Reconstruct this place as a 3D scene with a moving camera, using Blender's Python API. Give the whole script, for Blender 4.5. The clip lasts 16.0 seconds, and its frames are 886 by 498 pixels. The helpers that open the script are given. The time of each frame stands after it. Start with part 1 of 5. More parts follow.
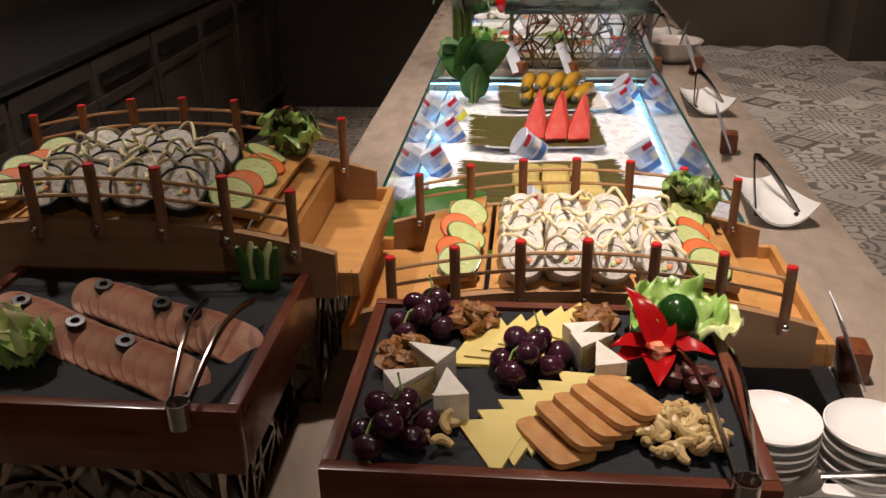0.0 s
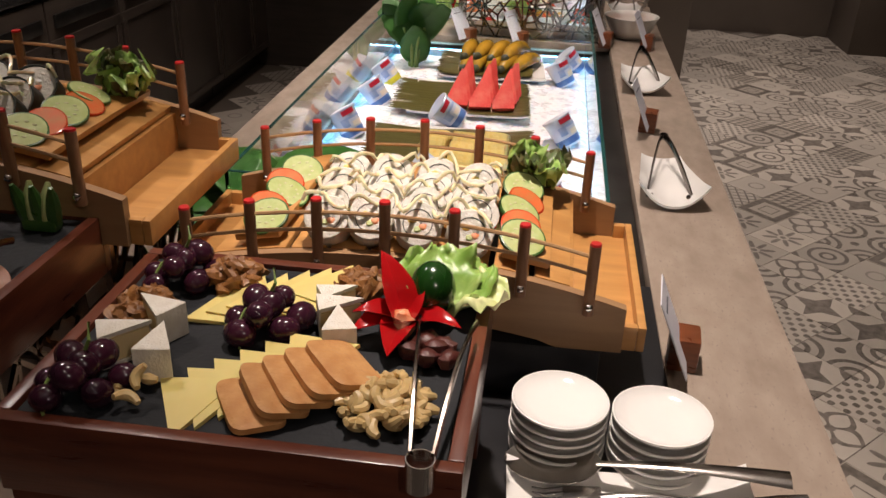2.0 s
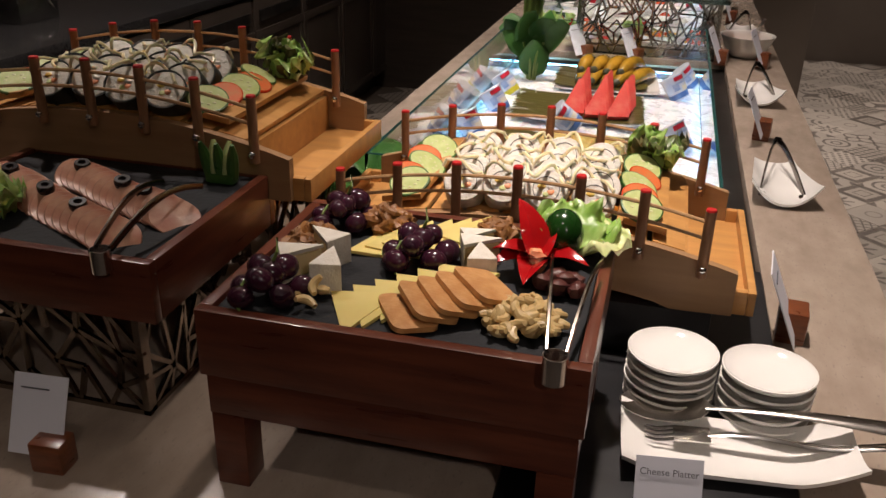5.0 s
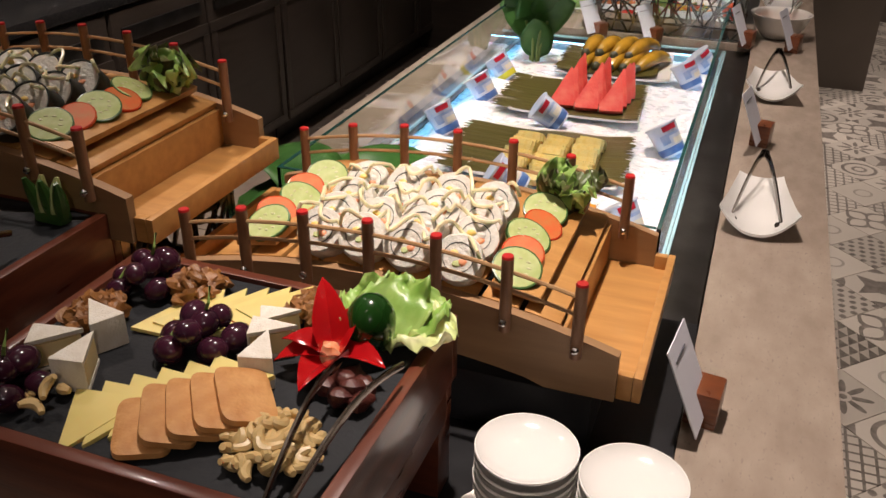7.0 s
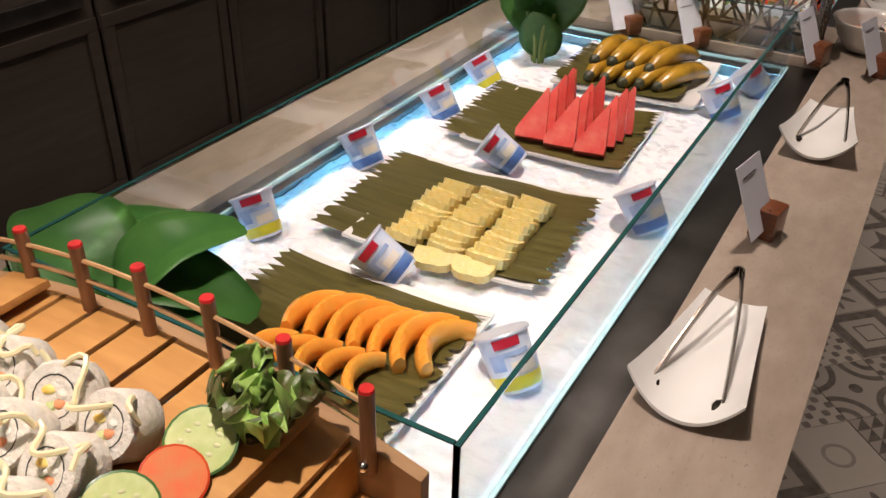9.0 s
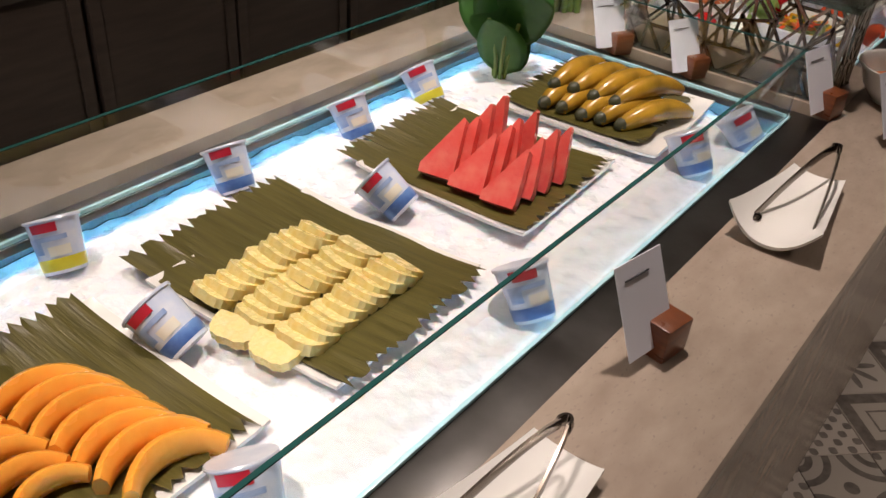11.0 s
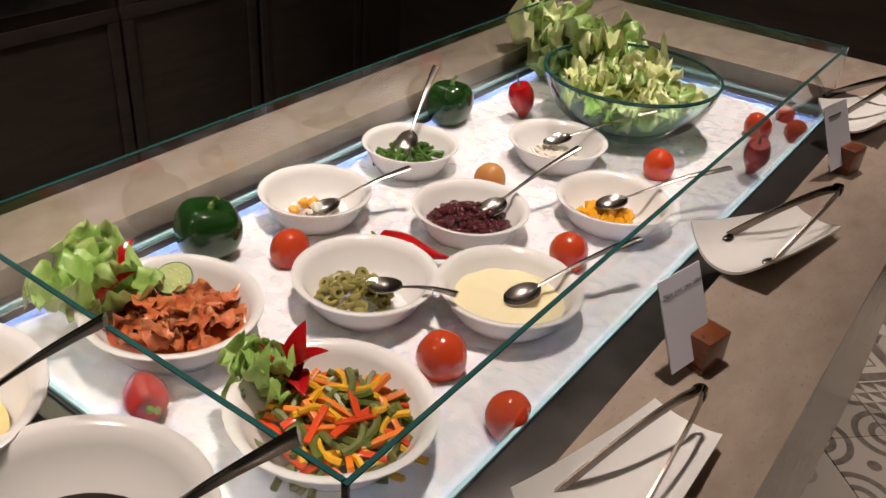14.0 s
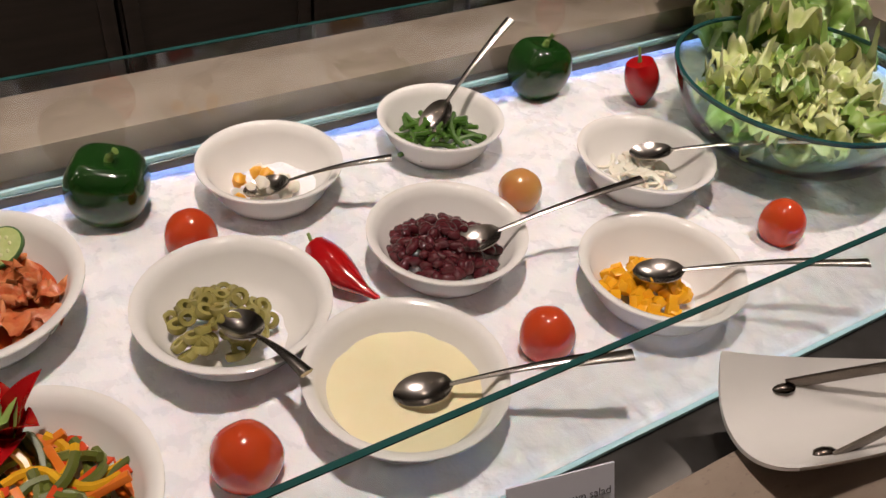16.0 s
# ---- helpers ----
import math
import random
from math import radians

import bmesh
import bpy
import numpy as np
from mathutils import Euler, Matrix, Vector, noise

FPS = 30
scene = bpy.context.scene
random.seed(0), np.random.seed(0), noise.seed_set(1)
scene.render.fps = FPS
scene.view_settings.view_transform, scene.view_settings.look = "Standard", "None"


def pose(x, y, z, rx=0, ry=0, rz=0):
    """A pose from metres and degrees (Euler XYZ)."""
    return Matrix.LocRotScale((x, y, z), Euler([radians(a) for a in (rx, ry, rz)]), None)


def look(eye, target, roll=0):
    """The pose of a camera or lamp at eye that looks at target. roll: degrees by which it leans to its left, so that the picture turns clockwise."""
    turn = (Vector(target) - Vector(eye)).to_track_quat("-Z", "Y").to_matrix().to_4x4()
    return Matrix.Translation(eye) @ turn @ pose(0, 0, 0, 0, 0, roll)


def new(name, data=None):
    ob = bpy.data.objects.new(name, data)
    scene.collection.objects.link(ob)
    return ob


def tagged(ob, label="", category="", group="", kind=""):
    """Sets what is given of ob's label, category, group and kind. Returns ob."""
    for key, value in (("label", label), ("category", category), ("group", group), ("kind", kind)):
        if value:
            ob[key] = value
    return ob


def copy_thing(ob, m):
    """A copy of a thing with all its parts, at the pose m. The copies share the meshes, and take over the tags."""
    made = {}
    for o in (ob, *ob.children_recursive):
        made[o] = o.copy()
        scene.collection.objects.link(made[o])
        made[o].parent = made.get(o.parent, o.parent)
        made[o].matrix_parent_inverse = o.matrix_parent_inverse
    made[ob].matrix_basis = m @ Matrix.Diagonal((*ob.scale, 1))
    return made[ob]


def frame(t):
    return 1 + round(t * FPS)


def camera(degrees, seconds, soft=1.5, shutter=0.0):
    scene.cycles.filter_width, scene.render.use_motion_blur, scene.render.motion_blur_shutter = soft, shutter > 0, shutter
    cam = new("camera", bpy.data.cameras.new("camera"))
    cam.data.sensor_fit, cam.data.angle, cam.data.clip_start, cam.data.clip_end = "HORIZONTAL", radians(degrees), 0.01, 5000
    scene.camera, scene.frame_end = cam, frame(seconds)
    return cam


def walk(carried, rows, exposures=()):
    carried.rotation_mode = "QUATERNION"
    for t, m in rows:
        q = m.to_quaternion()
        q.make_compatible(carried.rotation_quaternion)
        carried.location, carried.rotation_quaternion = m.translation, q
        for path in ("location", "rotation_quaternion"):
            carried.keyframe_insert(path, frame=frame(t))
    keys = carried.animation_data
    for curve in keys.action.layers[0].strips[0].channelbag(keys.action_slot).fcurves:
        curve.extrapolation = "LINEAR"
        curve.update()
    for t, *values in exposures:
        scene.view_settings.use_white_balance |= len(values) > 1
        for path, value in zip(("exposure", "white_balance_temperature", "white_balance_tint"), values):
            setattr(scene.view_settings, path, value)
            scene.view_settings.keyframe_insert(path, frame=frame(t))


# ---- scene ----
cam = camera(54.58, 16.0)
# seconds, eye, yaw to the left, pitch up, roll
ROWS = [
    (0.0, 0.0079, 0.0310, 1.5189, 5.95, -24.80, -1.17),
    (0.5, 0.0213, 0.0406, 1.5021, 3.07, -24.85, -0.25),
    (1.0, 0.0634, 0.0513, 1.4855, 0.32, -25.28, 0.20),
    (1.5, 0.1299, 0.0714, 1.4837, 1.48, -26.13, 0.88),
    (2.0, 0.2340, 0.0936, 1.4887, 6.66, -26.64, 2.24),
    (2.5, 0.3013, 0.0950, 1.4806, 11.81, -27.29, 2.75),
    (3.0, 0.2851, 0.0529, 1.4671, 14.67, -27.27, 2.71),
    (3.5, 0.2428, -0.0136, 1.4659, 15.22, -26.48, 2.49),
    (3.7, 0.2265, -0.0449, 1.4642, 15.67, -26.28, 2.28),
    (5.8, 0.2246, -0.0240, 1.4584, 13.28, -23.75, 1.04),
    (6.0, 0.2517, 0.0084, 1.4674, 13.82, -23.61, 1.08),
    (6.5, 0.3397, 0.1114, 1.4895, 17.19, -24.31, 1.69),
    (7.0, 0.4095, 0.1996, 1.5115, 19.77, -28.17, 0.77),
    (7.5, 0.4456, 0.3436, 1.5262, 20.22, -27.87, 2.44),
    (8.0, 0.4790, 0.5070, 1.5257, 24.05, -29.10, 1.46),
    (8.2, 0.5062, 0.5732, 1.5169, 24.96, -29.78, 1.21),
    (10.3, 0.6138, 1.0514, 1.5151, 36.31, -35.30, 3.83),
    (10.5, 0.6314, 1.0836, 1.5120, 36.59, -35.15, 4.33),
    (11.0, 0.6758, 1.1933, 1.4990, 35.67, -34.48, 4.62),
    (11.5, 0.6549, 1.4104, 1.4979, 31.81, -33.42, 4.85),
    (12.0, 0.6530, 1.6529, 1.5059, 30.02, -33.47, 5.46),
    (12.5, 0.6917, 1.9212, 1.5071, 32.03, -30.88, 6.36),
    (13.0, 0.7023, 2.1673, 1.5119, 31.83, -30.70, 6.00),
    (13.5, 0.6690, 2.4350, 1.5107, 31.23, -29.93, 5.02),
    (14.0, 0.6361, 2.6438, 1.4991, 33.92, -31.84, 4.60),
    (14.5, 0.6614, 2.8384, 1.4910, 39.49, -34.33, 5.79),
    (15.0, 0.6883, 2.9773, 1.4815, 44.48, -37.25, 7.01),
    (15.5, 0.6624, 3.0801, 1.4860, 49.17, -39.73, 6.89),
    (16.0, 0.6313, 3.1734, 1.4644, 55.53, -40.26, 5.80),
]


def carried(x, y, z, yaw, pitch, roll):
    ya, pi = radians(yaw), radians(pitch)
    ahead = Vector((-math.sin(ya) * math.cos(pi), math.cos(ya) * math.cos(pi), math.sin(pi)))
    eye = Vector((x, y, z))
    return look(eye, eye + ahead, roll)


walk(cam, [(t, carried(*r)) for t, *r in ROWS], [(0.0, 0.1), (8.0, 0.06), (10.5, -0.03), (13.0, 0.06), (14.0, 0.08), (14.5, 0.0), (15.0, -0.08), (16.0, -0.22)])
# ---- light ----
world = bpy.data.worlds.new("room_dim")
scene.world = world
world.use_nodes = True
world.node_tree.nodes["Background"].inputs[0].default_value = (1.0, 0.86, 0.72, 1)
world.node_tree.nodes["Background"].inputs[1].default_value = 0.33


def downlight_lamp(x, y, z, tx, ty, watts, cone, colour=(1.0, 0.85, 0.775), radius=0.035):
    data = bpy.data.lights.new("spot_lamp", "SPOT")
    data.energy, data.color, data.spot_size, data.spot_blend, data.shadow_soft_size = watts, colour, radians(cone), 0.9, radius
    ob = new("spot_lamp", data)
    ob.matrix_world = look((x, y, z), (tx, ty, 0.9))
    return ob


# counter row and (1.67, 4.53) follow reflections; the other lamps are added fill
SPOTS = [(0.1, -0.15, 0.1, -0.1, 12, 62), (0.1, 1.05, 0.36, 1.08, 160, 52), (0.1, 2.25, 0.10, 2.25, 140, 57), (0.1, 3.45, 0.0, 3.38, 127, 54), (0.1, 4.65, 0.10, 4.6, 138, 64),
         (1.67, 2.1, 1.75, 2.2, 130, 80), (1.67, 4.53, 1.75, 4.5, 165, 84), (1.67, 6.5, 1.6, 6.4, 130, 95), (-0.95, 1.5, -1.3, 1.6, 100, 116), (-1.05, 3.4, -1.5, 3.3, 66, 108),
         (-0.9, -1.5, -0.9, -1.4, 14, 120), (1.4, -1.4, 1.2, -1.0, 60, 120)]
CEIL = 2.75
for sx, sy, tx, ty, watts, cone in SPOTS:
    downlight_lamp(sx, sy, CEIL - 0.04, tx, ty, watts, cone)


# ---- materials ----
def mat(name, colour, rough=0.5, metal=0.0, second=None, scale=20.0, mix=0.5, stretch=(1, 1, 1), bump=0.0, fine=None, spec=0.5, coat=0.0,
        sss=0.0, detail=4.0, island=0.0, pits=None):
    """Principled surface: two colours mixed by noise at one scale, fine relief at another."""
    m = bpy.data.materials.new(name)
    m.use_nodes = True
    nt = m.node_tree
    b = nt.nodes["Principled BSDF"]
    b.inputs["Roughness"].default_value = rough
    b.inputs["Metallic"].default_value = metal
    b.inputs["Specular IOR Level"].default_value = spec
    b.inputs["Coat Weight"].default_value = coat
    b.inputs["Coat Roughness"].default_value = 0.08
    if sss:
        b.inputs["Subsurface Weight"].default_value = sss
        b.inputs["Subsurface Radius"].default_value = (0.01, 0.006, 0.004)
        b.inputs["Subsurface Scale"].default_value = 0.6
    tc = nt.nodes.new("ShaderNodeTexCoord")
    mp = nt.nodes.new("ShaderNodeMapping")
    mp.inputs["Scale"].default_value = stretch
    nt.links.new(tc.outputs["Object"], mp.inputs["Vector"])
    n1 = nt.nodes.new("ShaderNodeTexNoise")
    n1.inputs["Scale"].default_value, n1.inputs["Detail"].default_value = scale, detail
    nt.links.new(mp.outputs[0], n1.inputs["Vector"])
    ramp = nt.nodes.new("ShaderNodeValToRGB")
    ramp.color_ramp.elements[0].position, ramp.color_ramp.elements[1].position = 0.5 - 0.25 * (1 - mix * 0.4), 0.5 + 0.25 * (1 - mix * 0.4)
    second = second or tuple(c * 0.8 for c in colour)
    ramp.color_ramp.elements[0].color, ramp.color_ramp.elements[1].color = (*second, 1), (*colour, 1)
    nt.links.new(n1.outputs[0], ramp.inputs[0])
    out = ramp.outputs[0]
    if island:
        g = nt.nodes.new("ShaderNodeNewGeometry")
        oi = nt.nodes.new("ShaderNodeObjectInfo")
        add = nt.nodes.new("ShaderNodeMath")
        add.operation = "ADD"
        nt.links.new(g.outputs["Random Per Island"], add.inputs[0])
        nt.links.new(oi.outputs["Random"], add.inputs[1])
        mr = nt.nodes.new("ShaderNodeMapRange")
        mr.inputs["From Max"].default_value = 2.0
        mr.inputs["To Min"].default_value, mr.inputs["To Max"].default_value = 1 - island, 1 + island
        nt.links.new(add.outputs[0], mr.inputs["Value"])
        hs = nt.nodes.new("ShaderNodeHueSaturation")
        nt.links.new(out, hs.inputs["Color"])
        nt.links.new(mr.outputs[0], hs.inputs["Value"])
        out = hs.outputs[0]
    if pits:
        n3 = nt.nodes.new("ShaderNodeTexNoise")
        n3.inputs["Scale"].default_value, n3.inputs["Detail"].default_value = pits[0], 5
        nt.links.new(mp.outputs[0], n3.inputs["Vector"])
        r3 = nt.nodes.new("ShaderNodeValToRGB")
        r3.color_ramp.elements[0].position, r3.color_ramp.elements[1].position = pits[1], pits[1] + 0.12
        nt.links.new(n3.outputs[0], r3.inputs[0])
        mx = nt.nodes.new("ShaderNodeMix")
        mx.data_type = "RGBA"
        nt.links.new(r3.outputs[0], mx.inputs["Factor"])
        nt.links.new(out, mx.inputs[6])
        mx.inputs[7].default_value = (*pits[2], 1)
        out = mx.outputs[2]
    nt.links.new(out, b.inputs["Base Color"])
    if bump:
        n2 = nt.nodes.new("ShaderNodeTexNoise")
        n2.inputs["Scale"].default_value, n2.inputs["Detail"].default_value = fine or scale * 6, 3
        nt.links.new(mp.outputs[0], n2.inputs["Vector"])
        bp = nt.nodes.new("ShaderNodeBump")
        bp.inputs["Strength"].default_value, bp.inputs["Distance"].default_value = bump, 0.002
        nt.links.new(n2.outputs[0], bp.inputs["Height"])
        nt.links.new(bp.outputs[0], b.inputs["Normal"])
        rr = nt.nodes.new("ShaderNodeMapRange")
        rr.inputs["To Min"].default_value, rr.inputs["To Max"].default_value = max(0.02, rough - 0.08), min(1, rough + 0.08)
        nt.links.new(n1.outputs[0], rr.inputs["Value"])
        nt.links.new(rr.outputs[0], b.inputs["Roughness"])
    return m


def glass(name, colour=(0.93, 0.98, 0.97), rough=0.0, ior=1.45):
    m = bpy.data.materials.new(name)
    m.use_nodes = True
    b = m.node_tree.nodes["Principled BSDF"]
    b.inputs["Base Color"].default_value = (*colour, 1)
    b.inputs["Roughness"].default_value, b.inputs["IOR"].default_value = rough, ior
    b.inputs["Transmission Weight"].default_value = 1.0
    return m


def glow(name, colour, strength):
    m = bpy.data.materials.new(name)
    m.use_nodes = True
    b = m.node_tree.nodes["Principled BSDF"]
    b.inputs["Base Color"].default_value = (*colour, 1)
    b.inputs["Emission Color"].default_value, b.inputs["Emission Strength"].default_value = (*colour, 1), strength
    return m


M_STONE = mat("travertine", (0.355, 0.285, 0.228), 0.22, second=(0.275, 0.215, 0.168), scale=15, stretch=(2.2, 1, 1), bump=0.12, fine=90, detail=9, pits=(110, 0.60, (0.255, 0.205, 0.165)))
M_SLAB = mat("black_slab", (0.022, 0.022, 0.024), 0.35, second=(0.012, 0.012, 0.013), scale=14, bump=0.08)
M_STEEL = mat("brushed_steel", (0.42, 0.41, 0.40), 0.24, 1.0, second=(0.33, 0.32, 0.31), scale=30, stretch=(1, 14, 1), bump=0.05)
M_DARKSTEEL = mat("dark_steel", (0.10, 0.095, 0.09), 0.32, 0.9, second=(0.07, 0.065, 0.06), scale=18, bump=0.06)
M_CHROME = mat("polished_steel", (0.78, 0.76, 0.73), 0.20, 1.0, second=(0.66, 0.64, 0.62), scale=40, bump=0.03)
# tong steel with the dark brown surroundings it mirrors put into its colour
M_TONG = mat("tarnished_steel", (0.20, 0.17, 0.145), 0.22, 1.0, second=(0.13, 0.11, 0.095), scale=40, bump=0.03)
# spoon steel, greyed in colour for the dark ceiling reflected in it
M_SPOON = mat("worn_steel", (0.46, 0.43, 0.39), 0.22, 1.0, second=(0.34, 0.31, 0.28), scale=40, bump=0.03)
M_MAHOG = mat("mahogany", (0.155, 0.042, 0.020), 0.30, second=(0.075, 0.018, 0.010), scale=9, stretch=(1, 1, 9), bump=0.10, fine=60, detail=8, coat=0.25)
M_BAMBOO = mat("bamboo_wood", (0.58, 0.30, 0.095), 0.40, second=(0.44, 0.21, 0.06), scale=8, stretch=(1, 8, 8), bump=0.08, fine=70, detail=7, coat=0.12)
M_OAK = mat("pale_plywood", (0.36, 0.21, 0.10), 0.5, second=(0.27, 0.15, 0.07), scale=8, stretch=(1, 8, 8), bump=0.1, fine=60, detail=7)
M_POST = mat("dowel_wood", (0.33, 0.17, 0.085), 0.45, second=(0.22, 0.10, 0.05), scale=30, stretch=(6, 6, 1), bump=0.1)
M_RAIL = mat("rail_wood", (0.50, 0.30, 0.14), 0.45, second=(0.36, 0.20, 0.09), scale=30, bump=0.05)
M_RED = mat("red_paint", (0.55, 0.02, 0.02), 0.4, second=(0.4, 0.015, 0.015), scale=60)
M_SLATE = mat("slate", (0.017, 0.019, 0.022), 0.68, spec=0.3, second=(0.010, 0.011, 0.013), scale=12, bump=0.5, fine=130, detail=8)
M_PORC = mat("white_porcelain", (0.80, 0.78, 0.74), 0.14, second=(0.76, 0.74, 0.70), scale=8, bump=0.02, coat=0.3)
M_ICE = mat("crushed_ice", (0.85, 0.85, 0.87), 0.28, second=(0.79, 0.81, 0.85), scale=38, bump=0.9, fine=120, detail=8, sss=0.3)
M_DARKWOOD = mat("dark_laminate", (0.060, 0.046, 0.037), 0.35, second=(0.042, 0.032, 0.026), scale=5, stretch=(1, 1, 8), bump=0.08, fine=50)
M_CABTOP = mat("black_granite", (0.02, 0.02, 0.022), 0.12, second=(0.035, 0.033, 0.032), scale=120, bump=0.02)
M_WALL = mat("taupe_wall", (0.115, 0.092, 0.074), 0.6, second=(0.095, 0.075, 0.06), scale=3, bump=0.15, fine=60)
# ceiling is out of view; its pale colour is chosen to bounce light
M_CEIL = mat("ceiling_paint", (0.50, 0.46, 0.42), 0.9, second=(0.44, 0.40, 0.36), scale=3, bump=0.1, fine=40)
M_GLASS = glass("clear_glass")
M_GREENGLASS = glass("green_glass", (0.74, 0.95, 0.88))
M_EDGE = mat("glass_edge", (0.020, 0.085, 0.080), 0.12, second=(0.015, 0.065, 0.06), scale=30)
# aqua colour stands in for the light strips' glow at the glass base
M_SEAL = mat("glass_seal", (0.40, 0.62, 0.66), 0.2, second=(0.30, 0.52, 0.58), scale=25, coat=0.4)
M_LED = glow("led_strip", (0.22, 0.64, 1.0), 10.0)
M_LED2 = glow("led_strip_white", (0.34, 0.48, 1.0), 7.5)
M_LENS = glow("lamp_lens", (1.0, 0.82, 0.6), 30.0)


# ---- mesh helpers ----
def part(name, bm, material, parent=None, label="", smooth=40):
    if name in ("lettuce_leaf", "cabbage_piece", "leaf", "crushed_ice"):
        smooth = 150
    me = bpy.data.meshes.new(name)
    bmesh.ops.recalc_face_normals(bm, faces=bm.faces[:])
    bm.to_mesh(me)
    bm.free()
    if smooth:
        me.polygons.foreach_set("use_smooth", [True] * len(me.polygons))
        me.set_sharp_from_angle(angle=radians(smooth))
    me.materials.append(material)
    ob = new(name, me)
    if parent is not None:
        ob.parent = parent
    if label:
        tagged(ob, label)
    return ob


def thing(name, m, label, category, group="", kind=""):
    ob = new(name)
    ob.empty_display_size = 0.05
    ob.matrix_basis = m
    return tagged(ob, label, category, group, kind)


def twin(ob, parent, m=None):
    """The same mesh once more as a further part."""
    o = new(ob.name.split(".")[0], ob.data)
    o.parent = parent
    if m is not None:
        o.matrix_basis = m
    return o


def box(bm, x0, x1, y0, y1, z0, z1, bevel=0.0, m=None, seg=2):
    r = bmesh.ops.create_cube(bm, size=1.0)
    vs = r["verts"]
    bmesh.ops.scale(bm, vec=(x1 - x0, y1 - y0, z1 - z0), verts=vs)
    bmesh.ops.translate(bm, vec=((x0 + x1) / 2, (y0 + y1) / 2, (z0 + z1) / 2), verts=vs)
    if bevel:
        es = list({e for v in vs for e in v.link_edges})
        out = bmesh.ops.bevel(bm, geom=es, offset=bevel, segments=seg, affect="EDGES", profile=0.6)
        vs = list({v for f in out["faces"] for v in f.verts} | {v for v in vs if v.is_valid})
    if m is not None:
        bmesh.ops.transform(bm, matrix=m, verts=[v for v in vs if v.is_valid])
    return bm


def prism(bm, pts, y0, y1, m=None):
    """A polygon in x, z drawn out along y."""
    a = [bm.verts.new((x, y0, z)) for x, z in pts]
    b = [bm.verts.new((x, y1, z)) for x, z in pts]
    n = len(pts)
    bm.faces.new(a)
    bm.faces.new(b[::-1])
    for i in range(n):
        bm.faces.new((a[i], a[(i + 1) % n], b[(i + 1) % n], b[i]))
    if m is not None:
        bmesh.ops.transform(bm, matrix=m, verts=a + b)
    return bm


def tube(bm, pts, r, n=8, flat=1.0):
    """A rod along points; r is one radius or one a point."""
    pts = [Vector(p) for p in pts]
    rs = r if isinstance(r, (list, tuple)) else [r] * len(pts)
    rings = []
    up = Vector((0, 0, 1))
    for i, p in enumerate(pts):
        d = (pts[min(i + 1, len(pts) - 1)] - pts[max(i - 1, 0)]).normalized()
        ref = up if abs(d.z) < 0.9 else Vector((0, 1, 0))
        u = d.cross(ref).normalized()
        v = u.cross(d).normalized()
        rings.append([bm.verts.new(p + rs[i] * (math.cos(a) * u + flat * math.sin(a) * v)) for a in [2 * math.pi * k / n for k in range(n)]])
    for a, b in zip(rings, rings[1:]):
        for k in range(n):
            bm.faces.new((a[k], a[(k + 1) % n], b[(k + 1) % n], b[k]))
    bm.faces.new(rings[0][::-1])
    bm.faces.new(rings[-1])
    return bm


def lathe(bm, profile, n=28, m=None, sx=1.0, sy=1.0):
    """A closed or open profile (radius, height) turned round z."""
    rings, made = [], []
    for r, z in profile:
        if r < 1e-5:
            v = bm.verts.new((0, 0, z))
            rings.append([v])
            made.append(v)
        else:
            ring = [bm.verts.new((sx * r * math.cos(2 * math.pi * k / n), sy * r * math.sin(2 * math.pi * k / n), z)) for k in range(n)]
            rings.append(ring)
            made += ring
    for a, b in zip(rings, rings[1:]):
        for k in range(n):
            q = [a[k % len(a)], a[(k + 1) % len(a)], b[(k + 1) % len(b)], b[k % len(b)]]
            q = [v for i, v in enumerate(q) if v not in q[:i]]
            if len(q) > 2:
                bm.faces.new(q)
    if m is not None:
        bmesh.ops.transform(bm, matrix=m, verts=made)
    return bm


def ball(bm, c, r, s=(1, 1, 1), rough=0.0, freq=8.0, seg=12, m=None):
    out = bmesh.ops.create_uvsphere(bm, u_segments=seg, v_segments=max(6, seg * 2 // 3), radius=1.0)
    for v in out["verts"]:
        p = v.co.copy()
        k = 1 + rough * noise.noise(p * freq * 0.3 + Vector(c) * 37)
        v.co = Vector((p.x * s[0], p.y * s[1], p.z * s[2])) * r * k
    if m is not None:
        bmesh.ops.transform(bm, matrix=m, verts=out["verts"])
    bmesh.ops.translate(bm, vec=c, verts=out["verts"])
    return bm


def sheet(bm, nx, ny, f, thick=0.0):
    """A grid of points f(u, v), u and v from 0 to 1, given a thickness downwards."""
    g = [[bm.verts.new(f(i / nx, j / ny)) for i in range(nx + 1)] for j in range(ny + 1)]
    for j in range(ny):
        for i in range(nx):
            bm.faces.new((g[j][i], g[j][i + 1], g[j + 1][i + 1], g[j + 1][i]))
    if thick:
        h = [[bm.verts.new(v.co - Vector((0, 0, thick))) for v in row] for row in g]
        for j in range(ny):
            for i in range(nx):
                bm.faces.new((h[j][i], h[j + 1][i], h[j + 1][i + 1], h[j][i + 1]))
        rim = [(0, i) for i in range(nx)] + [(j, nx) for j in range(ny)] + [(ny, i) for i in range(nx, 0, -1)] + [(j, 0) for j in range(ny, 0, -1)]
        for k in range(len(rim)):
            a, b = rim[k], rim[(k + 1) % len(rim)]
            bm.faces.new((g[a[0]][a[1]], h[a[0]][a[1]], h[b[0]][b[1]], g[b[0]][b[1]]))
    return bm


def B():
    return bmesh.new()


def slab(name, x0, x1, y0, y1, z0, z1, material, parent=None, bevel=0.0, label=""):
    return part(name, box(B(), x0, x1, y0, y1, z0, z1, bevel), material, parent, label)


